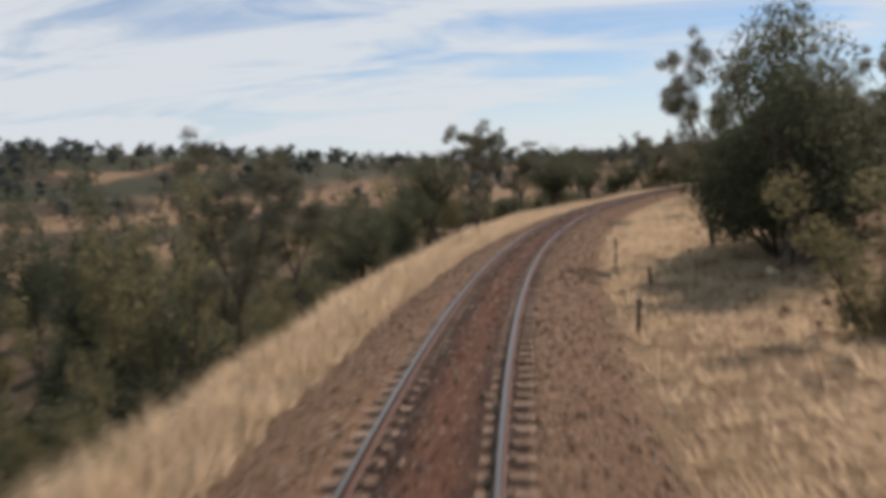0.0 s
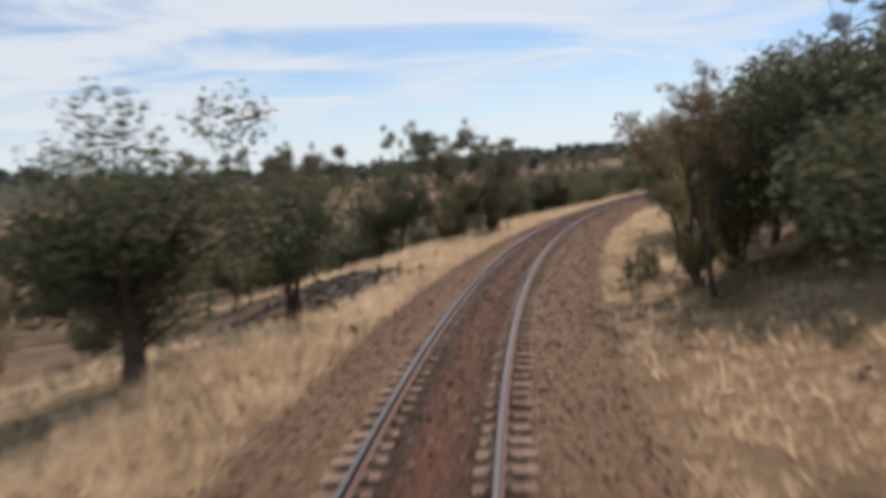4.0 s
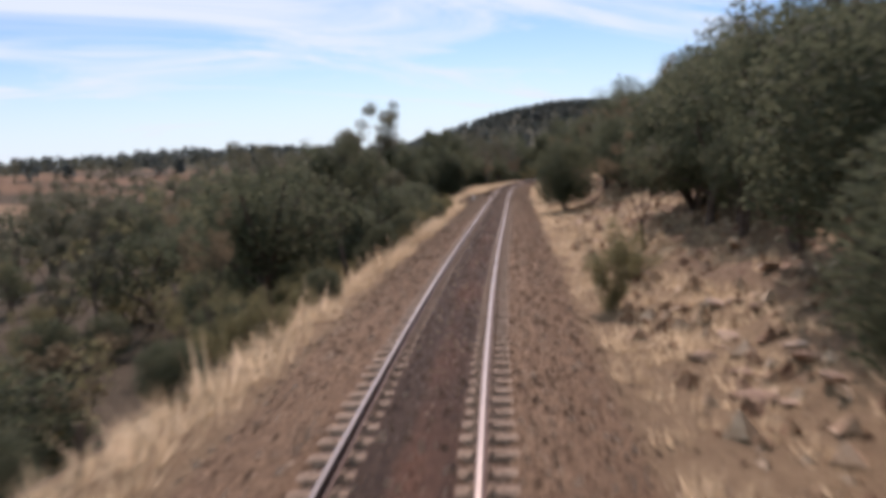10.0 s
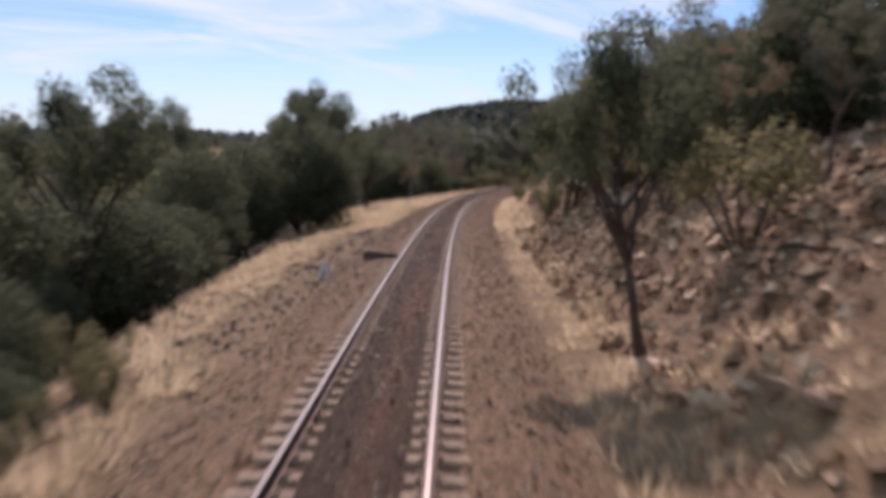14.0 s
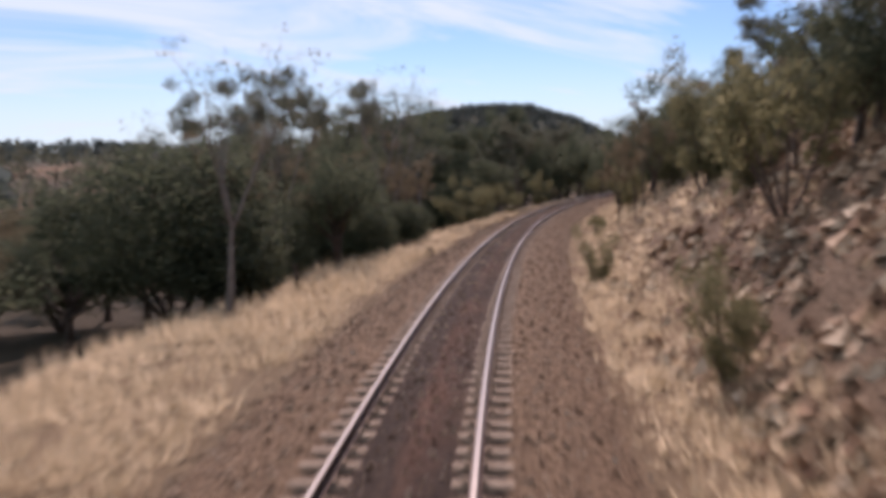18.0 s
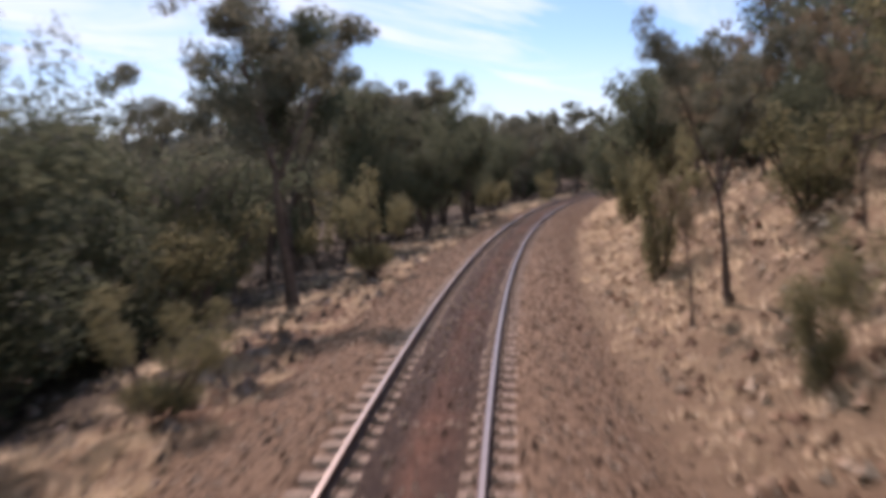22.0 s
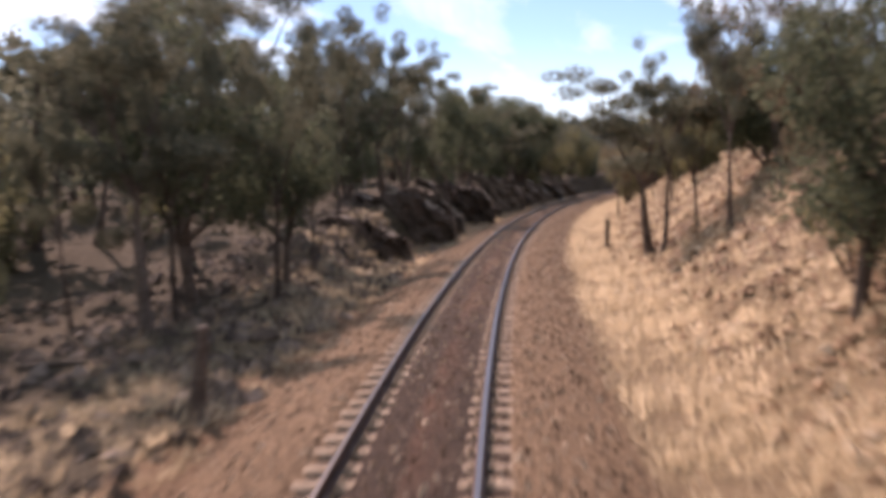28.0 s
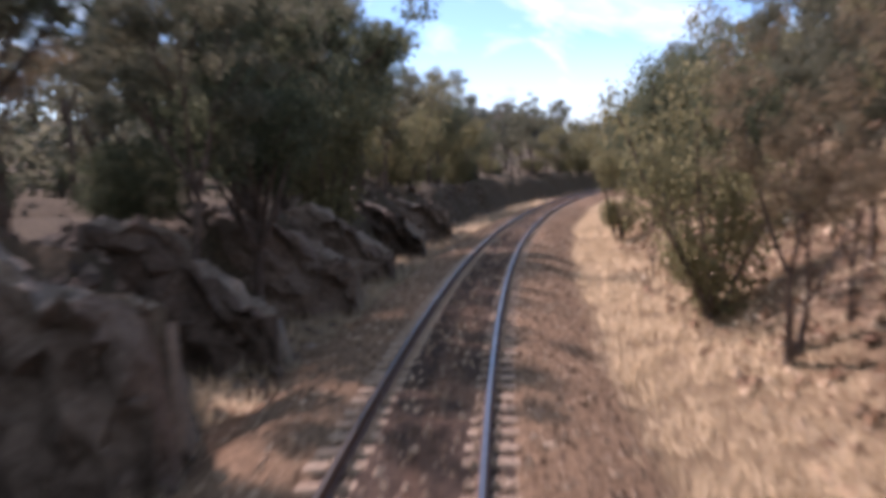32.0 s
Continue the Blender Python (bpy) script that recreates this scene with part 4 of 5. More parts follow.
PLANTS_10 = (
    ("dry", 564.4, 5.3, 5.5, 0.93),
    ("dry", 582.5, 5.4, 5.0, 0.87),
    ("gum", 581.5, -7.9, 7.2, 1.16),
    ("dense", 597.6, -7.7, 8.9, 0.93),
    ("dense", 614.0, -7.7, 8.2, 0.94),
    ("gum", 601.7, -7.8, 8.5, 1.27),
    ("gum", 587.9, -8.1, 5.9, 1.04),
    ("gum", 592.9, -7.8, 6.4, 0.92),
    ("dense", 634.6, -7.6, 6.6, 0.99),
    ("dry", 582.7, 5.6, 3.4, 1.22),
    ("dry", 583.3, 6.6, 3.5, 1.01),
    ("dry", 595.0, 4.8, 2.7, 1.08),
    ("dense", 607.6, 6.6, 6.9, 0.91),
    ("shrub", 610.1, 4.7, 5.5, 0.64),
)
PLANTS_11 = (
    ("gum", 47.9, -16.8, 12.0, 0.62), ("dense", 41.0, -18.0, 8.5, 0.85), ("gum", 80.9, -11.2, 9.4, 0.95), ("dense", 36.0, -14.0, 8.0, 0.9),
    ("dense", 36.8, 9.7, 8.6, 0.92), ("gum", 131.3, -4.9, 5.6, 1.15), ("gum", 128.0, -5.8, 6.0, 1.1),
    ("dense", 132.5, -7.0, 4.6, 1.0), ("dense", 126.0, -9.0, 5.4, 1.1), ("gum", 140.6, -6.4, 6.4, 1.1),
    ("dense", 131.2, -4.6, 3.6, 0.8), ("dry", 129.0, -5.2, 3.6, 1.1), ("dense", 134.5, -5.0, 3.8, 0.9), ("shrub", 127.0, -6.4, 3.4, 1.1),
    ("parasol", 273.0, -13.0, 9.5, 0.8), ("parasol", 279.0, -10.5, 9.0, 0.7), ("dense", 304.0, -7.5, 6.5, 0.9), ("parasol", 309.0, -8.2, 8.8, 0.75),
    ("dense", 443.8, -6.2, 7.6, 0.85), ("dense", 451.0, -6.2, 7.0, 0.8), ("dense", 462.0, -6.6, 7.5, 0.8), ("dense", 478.0, -6.4, 7.0, 0.8), ("dense", 503.0, -6.2, 7.0, 0.7), ("dense", 433.0, -6.4, 6.5, 0.8),
    ("gum", 114.0, -9.8, 6.2, 0.8), ("gum", 118.5, -11.2, 6.6, 0.8), ("gum", 124.0, -14.5, 8.0, 0.75), ("gum", 112.0, -12.6, 7.0, 0.8),
    ("dense", 362.0, -7.4, 5.6, 0.9), ("bush", 354.0, -8.8, 3.4, 1.2), ("bush", 360.0, -6.2, 2.6, 1.2), ("bush", 348.5, -8.2, 2.8, 1.2), ("bush", 367.0, -5.6, 2.4, 1.2),
    ("parasol", 217.5, -5.4, 5.8, 0.8), ("bare", 342.6, -6.5, 7.4, 0.9), ("dense", 356.0, -6.4, 5.6, 1.0),
    ("dense", 350.0, -9.5, 6.0, 1.0), ("bare", 356.5, -8.6, 8.0, 0.9), ("bush", 396.9, -8.3, 4.6, 1.25),
    ("dense", 431.0, 5.9, 6.6, 0.85), ("gum", 408.0, 5.4, 6.0, 1.0), ("gum", 490.8, -6.4, 6.8, 1.0),
    ("dense", 572.0, -6.4, 6.6, 1.0), ("dense", 578.5, -7.4, 7.2, 1.0), ("gum", 566.0, -9.0, 9.0, 1.1),
    ("dense", 596.0, 6.8, 6.0, 1.0), ("dense", 546.0, -9.0, 7.5, 1.0), ("gum", 538.0, -7.5, 8.0, 1.0),
)
PLANTS = PLANTS_11 + PLANTS_1 + PLANTS_2 + PLANTS_3 + PLANTS_4 + PLANTS_5 + PLANTS_6 + PLANTS_7 + PLANTS_8 + PLANTS_9 + PLANTS_10


# ---- planting: kind, metres along the line, metres to the right, height, width ----
for row in PLANTS:
    tree(*row)


def scatter(seed, count, s0, s1, o0, o1, kinds, h0, h1, apart=4.0, wide=(.85, 1.35), crest=99.0):
    """Fills a stretch beside the line with trees that keep their distance."""
    g = random.Random(seed)
    spots, tries = [], 0
    while len(spots) < count and tries < count * 30:
        tries += 1
        s, o = g.uniform(s0, s1), g.uniform(o0, o1)
        if all((s - a) ** 2 + (o - b) ** 2 > apart ** 2 for a, b in spots):
            spots.append((s, o))
            high = min(g.uniform(h0, h1), crest * g.uniform(.7, 1.1) - height(s, o)) if crest > 0 else min(g.uniform(h0, h1), crest * g.uniform(.7, 1.4) - height(s, o))
            kind = g.choice(kinds)
            kind = ("dense", "dry", "parasol")[int(s * 7) % 3] if kind == "dry" and abs(o) > 12.5 else kind
            if high > .7:
                tree(kind, s, o, high, g.uniform(*wide), rich=1.0 if abs(o) < 11 else .5)


def far_spots(seed, count, s0, s1, o0, o1, h0, h1, gaps=0.0):
    g = np.random.RandomState(seed)
    s, o = g.uniform(s0, s1, count), np.sign(o0) * (abs(o0) + (abs(o1) - abs(o0)) * g.uniform(0, 1, count) ** 1.3)
    x, y = place(s, o)
    keep = wave(x, y, 28) > gaps - 1
    x, y, s, o = x[keep], y[keep], s[keep], o[keep]
    return np.stack([x, y, land(s, o, x, y), g.uniform(h0, h1, len(x))], 1)


woodland("hillside_woods", "dense olive woodland covering the hillside", far_spots(3, 1200, 60, 740, 36, 200, 5, 9), LEAF_DARK, 4, 120, .86)
woodland("valley_woods", "scattered olive trees in the dry valley", far_spots(5, 2200, -30, 740, -44, -420, 3.5, 7.5, .82), LEAF_GUM, 6, 110, .88)


def hill_woods():
    g = np.random.RandomState(8)
    rows = []
    for hx, hy, hh, w in HILLS:
        n = 900 if hh > 50 else 420 if hy > 1000 else 330
        x, y = hx + g.normal(0, w * .9, n), hy + g.normal(0, w * .9, n)
        s, o = along(x, y)
        k = (np.abs(o) > 70) & ((hy > 1000) | (wave(x, y, 40) > -.45))
        rows.append(np.stack([x, y, land(np.clip(s, -40, 760), o, x, y), g.uniform(6, 10, n)], 1)[k])
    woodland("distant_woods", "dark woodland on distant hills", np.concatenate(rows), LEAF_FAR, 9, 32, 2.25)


hill_woods()
scatter(11, 75, 70, 400, 11, 24, ("dense", "gum", "dense", "dry"), 4.5, 8, 4.5)
scatter(13, 75, 400, 690, 10, 24, ("dense", "gum", "gum", "dry"), 5, 9, 4.5)
scatter(15, 44, -5, 75, -44, -12, ("gum", "dense", "shrub"), 4, 8.5, 5.0, crest=-2.2)
scatter(21, 60, 70, 160, -48, -18, ("gum", "dense", "shrub"), 3, 7, 4, crest=-.6)
scatter(22, 30, 140, 215, -50, -14, ("shrub", "gum", "bush", "dry"), 2, 5, 4, crest=-1.2)
scatter(16, 70, 225, 345, -46, -11.5, ("bush", "dense", "shrub", "gum"), 4, 9.5, 4.2, crest=3.6)
scatter(24, 24, 330, 400, -44, -14, ("bare", "dry", "dense", "bare"), 4, 7, 5.0)
scatter(17, 66, 400, 690, -20, -9, ("gum", "gum", "gum", "bare"), 6, 11.5, 4.4)
scatter(19, 26, 600, 720, -8, -5.8, ("dense", "gum", "shrub"), 4, 8, 4.0)
scatter(20, 24, 600, 720, 6, 11, ("dense", "gum", "shrub"), 4, 8, 4.0)
# undergrowth
scatter(42, 75, 88, 262, 8.2, 17, ("dry", "bush", "shrub", "dense"), 2.6, 5.5, 2.7)
scatter(46, 30, 264, 352, 6.8, 15, ("dry", "shrub", "weed", "dry"), 1.4, 4.0, 3.0)
scatter(47, 26, 395, 515, 5.2, 9, ("weed", "shrub", "weed", "dry"), .9, 2.4, 3.0, (.8, 1.2))
scatter(49, 50, 180, 234, -32, -8.5, ("bush", "shrub", "dry", "bush"), 2.4, 5.0, 2.5, crest=-1.2)
scatter(50, 24, 196, 246, 7.0, 15, ("dense", "dry", "dense", "bush"), 3.6, 6.5, 3.2)
scatter(51, 6, 436, 468, -17, -8.6, ("gum", "gum"), 8.5, 12, 4.6)
scatter(54, 60, 195, 264, -6.8, -4.0, ("weed", "bush", "shrub", "bush"), .8, 1.7, 1.3, (.9, 1.3))
scatter(52, 16, 236, 264, -9.4, -6.6, ("bush", "shrub", "bush"), 1.5, 3.0, 2.2, (.8, 1.1), crest=1.2)
scatter(53, 18, 95, 135, 7.2, 13, ("dry", "dry", "dry", "bush"), 3.0, 6.0, 2.8)
scatter(43, 40, 385, 515, 7.5, 15, ("dry", "bush", "shrub", "dense"), 2.6, 5.5, 2.8)
scatter(44, 85, 88, 222, -46, -12, ("bush", "shrub", "dry", "bush"), 1.6, 4.5, 3.0, crest=-.6)
scatter(45, 24, 402, 525, -14, -7.4, ("dense", "gum", "shrub", "gum"), 3.0, 5.5, 3.4)
scatter(31, 60, -5, 66, -22, -8, ("bush", "shrub", "dense", "shrub"), 2.0, 5.4, 2.6, crest=-1.6)
scatter(32, 26, 135, 205, -24, -9, ("bush", "shrub", "weed"), 1.2, 2.4, 3.0)
scatter(33, 50, 225, 300, -18, -9.5, ("bush", "shrub", "bush", "dense"), 2.5, 5.5, 2.8, crest=2.4)
scatter(34, 40, 320, 410, -22, -9.5, ("dry", "bush", "dry", "bare", "bush"), 3.0, 6.0, 3.2)
scatter(39, 6, 357, 377, -12, -7.5, ("dry", "bare", "dry"), 4.5, 8.5, 3.0)
scatter(48, 5, 378, 398, -13, -9, ("bare", "bare", "gum"), 6, 9, 3.0)
scatter(35, 46, 400, 530, -24, -8, ("bush", "shrub", "weed"), 1.5, 3.5, 3.4)
scatter(36, 60, 530, 690, -22, -7, ("bush", "dry", "dry", "weed"), 1.5, 4.0, 3.2)
scatter(37, 130, 60, 400, 8.8, 24, ("bush", "dry", "shrub", "dry"), 2.0, 4.6, 2.9)
scatter(40, 56, 395, 690, 6.8, 11, ("dry", "shrub", "gum", "dry"), 3.0, 6.0, 4.0, (.7, 1.1))
scatter(41, 22, 280, 395, 7.5, 12, ("dry", "shrub", "dense", "dry"), 3.0, 6.0, 4.0, (.8, 1.2))
scatter(38, 120, 400, 690, 8.8, 24, ("bush", "dry", "shrub", "dry"), 2.0, 4.6, 3.0)
for row in (("bush", 246.2, 4.7, 4.8, .86), ("gum", 549, -7.6, 8.5, 1.2), ("parasol", 553.2, -4.5, 8.6, .62), ("parasol", 588.5, -4.8, 9.2, .6), ("gum", 585, -5.2, 7.5, 1.0), ("dense", 590, -5.4, 6.5, .8), ("dense", 524, -6.0, 6.5, .8), ("gum", 591, -5.2, 7, 1.0), ("gum", 521.5, -5.6, 7, .9), ("gum", 575, -7.4, 8, 1.1), ("gum", 533, -7.8, 7.5, 1.0), ("gum", 590, -7.2, 8, 1.1), ("bush", 34, 8.6, 4.6, 1.2), ("bush", 36.5, 10.4, 5.0, 1.2), ("bush", 40, 9.6, 4.4, 1.2)):
    tree(*row)


def mid_spots(seed, count, s0, s1, o0, o1, h0, h1):
    g = np.random.RandomState(seed)
    s, o = g.uniform(s0, s1, count), g.uniform(o0, o1, count)
    x, y = place(s, o)
    return np.stack([x, y, land(s, o, x, y), g.uniform(h0, h1, count)], 1)


woodland("hillside_trees", "olive trees standing close together on the slope", np.concatenate([mid_spots(51, 120, 70, 420, 22, 42, 5, 9), mid_spots(52, 110, 400, 700, 22, 42, 5, 9)]), LEAF_DARK, 12, 500, .40)
woodland("forest_trees", "tall trees of the forest below the line", mid_spots(53, 210, 400, 700, -48, -16, 6, 11), LEAF_GUM, 14, 500, .42)


# ---- grass, ballast and rubble ----
def tussocks(name, label, seed, patches, blades=19):
    """Dry grass: patches are rows of s0, s1, o0, o1, tussocks per square metre, height."""
    g = np.random.RandomState(seed)
    vs = []
    for s0, s1, o0, o1, dens, hh in patches:
        n = int((s1 - s0) * abs(o1 - o0) * dens)
        s, o = g.uniform(s0, s1, n), g.uniform(o0, o1, n)
        x, y = place(s, o)
        keep = wave(x + 5, y, 1.9) + .7 * g.normal(size=n) > -.7
        keep &= ~((np.abs(s - 105) < 6.5) & (o < -4.6)) & ((o > 0) | (gully(s, o) < .35))
        s, o, x, y = s[keep], o[keep], x[keep], y[keep]
        n = len(s)
        z = land(s, o, x, y)
        c = np.repeat(np.stack([x, y, z - .03], 1), blades, 0)
        size = np.repeat(hh * g.uniform(.45, 1.3, n), blades)
        m = n * blades
        a, lean = g.uniform(0, 6.283, m), g.uniform(.1, .75, m) ** 1.3
        root = c + np.stack([np.cos(a), np.sin(a), 0 * a], 1) * (g.uniform(0, .24, m) * (1 + size))[:, None]
        ln = size * g.uniform(.5, 1.15, m)
        tip = root + np.stack([np.cos(a) * lean, np.sin(a) * lean, np.sqrt(np.clip(1 - lean ** 2, .1, 1))], 1) * ln[:, None]
        w = np.stack([-np.sin(a + 1.1), np.cos(a + 1.1), 0 * a], 1) * (g.uniform(.005, .012, m) * (1 + size))[:, None]
        vs.append(np.stack([root - w, root + w, tip], 1).reshape(-1, 3))
    v = np.concatenate(vs)
    tagged(new(name, mesh(name, v, np.arange(len(v)).reshape(-1, 3), GRASS)), label, "grass", kind="stuff")


def chips(name, label, category, seed, patches, mat):
    """Loose angular stones: patches are rows of s0, s1, o0, o1, stones per square metre, least and greatest size."""
    g = np.random.RandomState(seed)
    vs = []
    for s0, s1, o0, o1, dens, z0, z1 in patches:
        n = int((s1 - s0) * abs(o1 - o0) * dens)
        s, o = g.uniform(s0, s1, n), g.uniform(o0, o1, n)
        k = np.abs(np.abs(o) - .752) > .1
        s, o = s[k], o[k]
        n = len(s)
        x, y = place(s, o)
        z = land(s, o, x, y)
        r = z0 + (z1 - z0) * g.uniform(0, 1, n) ** 2.5
        form = np.array([[1, 0, -.25], [0, 1, -.25], [-1, 0, -.25], [0, -1, -.25], [0, 0, .75]], float)
        v = form[None] * g.uniform(.6, 1.25, (n, 5, 1)) + g.normal(0, .12, (n, 5, 3))
        a = g.uniform(0, 6.283, n)
        t = g.uniform(-.35, .35, n)
        vx = v[..., 0] * np.cos(t)[:, None] - v[..., 2] * np.sin(t)[:, None]
        vz = v[..., 0] * np.sin(t)[:, None] + v[..., 2] * np.cos(t)[:, None]
        x2 = vx * np.cos(a)[:, None] - v[..., 1] * np.sin(a)[:, None]
        y2 = vx * np.sin(a)[:, None] + v[..., 1] * np.cos(a)[:, None]
        vs.append((np.stack([x2, y2, vz], -1) * r[:, None, None] + np.stack([x, y, z + r * .15], 1)[:, None]).reshape(-1, 3))
    v = np.concatenate(vs)
    f4 = np.array([[0, 1, 4], [1, 2, 4], [2, 3, 4], [3, 0, 4]])
    f = (f4[None] + (np.arange(len(v) // 5) * 5)[:, None, None]).reshape(-1, 3)
    tagged(new(name, mesh(name, v, f, mat)), label, category, kind="stuff")


tussocks("grass_on_bank", "tall straw-coloured grass along the embankment edge", 21, (
    (-5, 75, -5.6, -2.7, 16.5, 0.63), (-5, 75, -9, -5.6, 5.2, 0.47), (75, 165, -6.5, -2.9, 10.5, 0.52), (75, 165, -15, -6.5, 2.4, 0.47), (165, 205, -4.7, -3.1, 4.6, 0.5), (205, 265, -4.3, -3.1, 5.1, 0.47), (265, 300, -8, -4.2, 5.1, 0.36),
    (300, 360, -8.5, -3.2, 6.8, 0.52), (360, 400, -7, -3.0, 3.9, 0.40), (400, 540, -7, -2.8, 3.3, 0.30), (465, 530, -6, -3.2, 3.0, 0.34), (540, 660, -4.6, -2.7, 6.0, 0.38), (168, 264, -3.9, -3.0, .9, .9)))
tussocks("grass_on_bench", "dry straw grass on the uphill side of the line", 22, (
    (-5, 70, 3.0, 10, 8.8, 0.30), (45, 80, 4, 9, 3.8, 0.44), (70, 165, 2.9, 7.5, 4.8, 0.37), (165, 265, 2.9, 6.5, 4.5, 0.33), (265, 300, 2.9, 5, 2.9, 0.31), (300, 350, 2.9, 5.2, 6.4, 0.44),
    (350, 470, 2.9, 6, 2.1, 0.31), (470, 520, 3, 7, 3.5, 0.35), (495, 660, 2.7, 5.2, 8.0, 0.35), (200, 640, 6, 16, 1.6, 0.32), (345, 500, 3.6, 12, 2.6, 0.32), (455, 525, 4, 14, 3.5, 0.32), (500, 650, 5.2, 12, 3.8, 0.30), (-5, 90, 9, 16, 3.5, 0.32), (90, 262, 7, 14, 1.9, 0.35)))
chips("ballast", "crushed red-brown stone ballast round the sleepers", "ballast", 31, (
    (2, 640, -2.9, 2.8, 27, .027, .07), (200, 440, -4.2, -1.2, 14, .025, .07), (2, 640, 1.3, 3.3, 9, .025, .07), (2, 640, 3.0, 6.5, 6, .015, .06), (2, 640, -4.6, -2.9, 6, .015, .06)), STONE)
chips("rubble", "broken reddish stones on the cutting slope", "stones", 32, (
    (5, 90, 6, 14, 1.6, .04, .28), (40, 90, 7, 16, 2.5, .05, .35), (90, 180, 3.2, 9, 2.2, .03, .22), (175, 262, 3.6, 11, 5, .03, .30), (262, 350, 3.8, 13, 20, .04, .30),
    (350, 480, 3.4, 12, 13, .025, .2), (480, 515, 4.6, 14, 7, .04, .24), (505, 640, 4.4, 14, 26, .03, .19), (90, 135, -7, -3, 2.2, .04, .25), (116, 131, -7, -3.8, 4, .05, .28), (150, 175, 5, 10, 5, .03, .2)), ROCK_S)
chips("bank_stones", "grey-brown stones and clods on the wooded bank", "stones", 33, (
    (98, 113, -9, -4.3, 14, .05, .3), (262, 300, -8, -2.8, 9, .03, .14), (376, 400, -8, -3, 5, .04, .2), (400, 530, -12, -3.0, 5.0, .04, .26), (505, 640, -9, -3.2, 9, .04, .26)), STONE_GREY)


# ---- rocks, stumps, posts and lost things ----
def rock_mesh(seed, mat=ROCK):
    """An angular boulder about 1 m across: a cut block with chipped faces."""
    rng = random.Random(seed)
    bm = bmesh.new()
    bmesh.ops.create_icosphere(bm, subdivisions=2, radius=.5)
    cuts = [(Vector((rng.uniform(-1, 1), rng.uniform(-1, 1), rng.uniform(-.6, 1))).normalized(), rng.uniform(.22, .38)) for _ in range(8)]
    for v in bm.verts:
        for n, d in cuts:
            h = v.co.dot(n) - d
            if h > 0:
                v.co -= n * h
        v.co += v.co.normalized() * rng.uniform(-.025, .025)
        v.co.x *= 1.25
        v.co.z *= .8
    me = bpy.data.meshes.new("rock")
    bm.to_mesh(me)
    bm.free()
    me.materials.append(mat)
    return me


rock_meshes = [rock_mesh(i) for i in range(7)]
dark_rocks = [rock_mesh(i + 20, ROCK_DARK) for i in range(7)]
pale_slabs = [rock_mesh(i + 40, ROCK_PALE) for i in range(7)]


def rock(s, o, size, tall=1.0, label="angular reddish rock lying on the slope", group="rocks on the cutting", dark=False):
    rng = random.Random(int(s * 91 + o * 17))
    ob = tagged(new("rock", (dark_rocks if dark else pale_slabs if "slab" in label else rock_meshes)[rng.randrange(7)]), label, "rock", group=group)
    x, y = place(s, o)
    ob.matrix_basis = Matrix.LocRotScale((float(x), float(y), height(s, o) + size * .12 * tall), Euler((rng.uniform(-.3, .3), rng.uniform(-.3, .3), rng.uniform(0, 6.28))), (size, size * rng.uniform(.7, 1), size * tall))


_g = random.Random(41)
for s0, s1, o0, o1, n, k0, k1 in ((45, 90, 8, 15, 12, .4, .9), (95, 130, 5, 9, 6, .3, .6), (185, 215, 4.4, 10, 8, .3, .7), (215, 262, 4.6, 9, 6, .3, .6), (262, 350, 4.6, 11, 28, .25, .62), (350, 480, 4.6, 10, 10, .25, .6), (515, 640, 5.4, 12, 16, .25, .7)):
    for _ in range(n):
        rock(_g.uniform(s0, s1), _g.uniform(o0, o1), k0 + (k1 - k0) * _g.random() ** 2)
for s0, s1, o0, o1, n, k0, k1 in ((96, 112, -6, -4.4, 9, .3, .7), (124, 132, -6, -4, 6, .3, .5), (425, 530, -9, -4, 22, .3, .8)):
    for _ in range(n):
        rock(_g.uniform(s0, s1), _g.uniform(o0, o1), k0 + (k1 - k0) * _g.random() ** 2, 1.0, "grey-brown stone among dry leaves", "stones in the woods", True)
for s in np.arange(531, 634, 1.8):
    k = _g.uniform(.3, 1.0)
    rock(float(s), -(4.9 + 1.2 * ((s - 533) / 9.3 % 1) ** .7 + _g.uniform(.0, 2.2)), k, _g.uniform(.5, 1.0), "rock in the cutting wall, darkened for its shade", "cutting wall rocks", True)


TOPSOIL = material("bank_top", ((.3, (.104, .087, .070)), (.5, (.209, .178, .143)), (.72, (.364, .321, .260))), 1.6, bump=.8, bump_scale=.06)


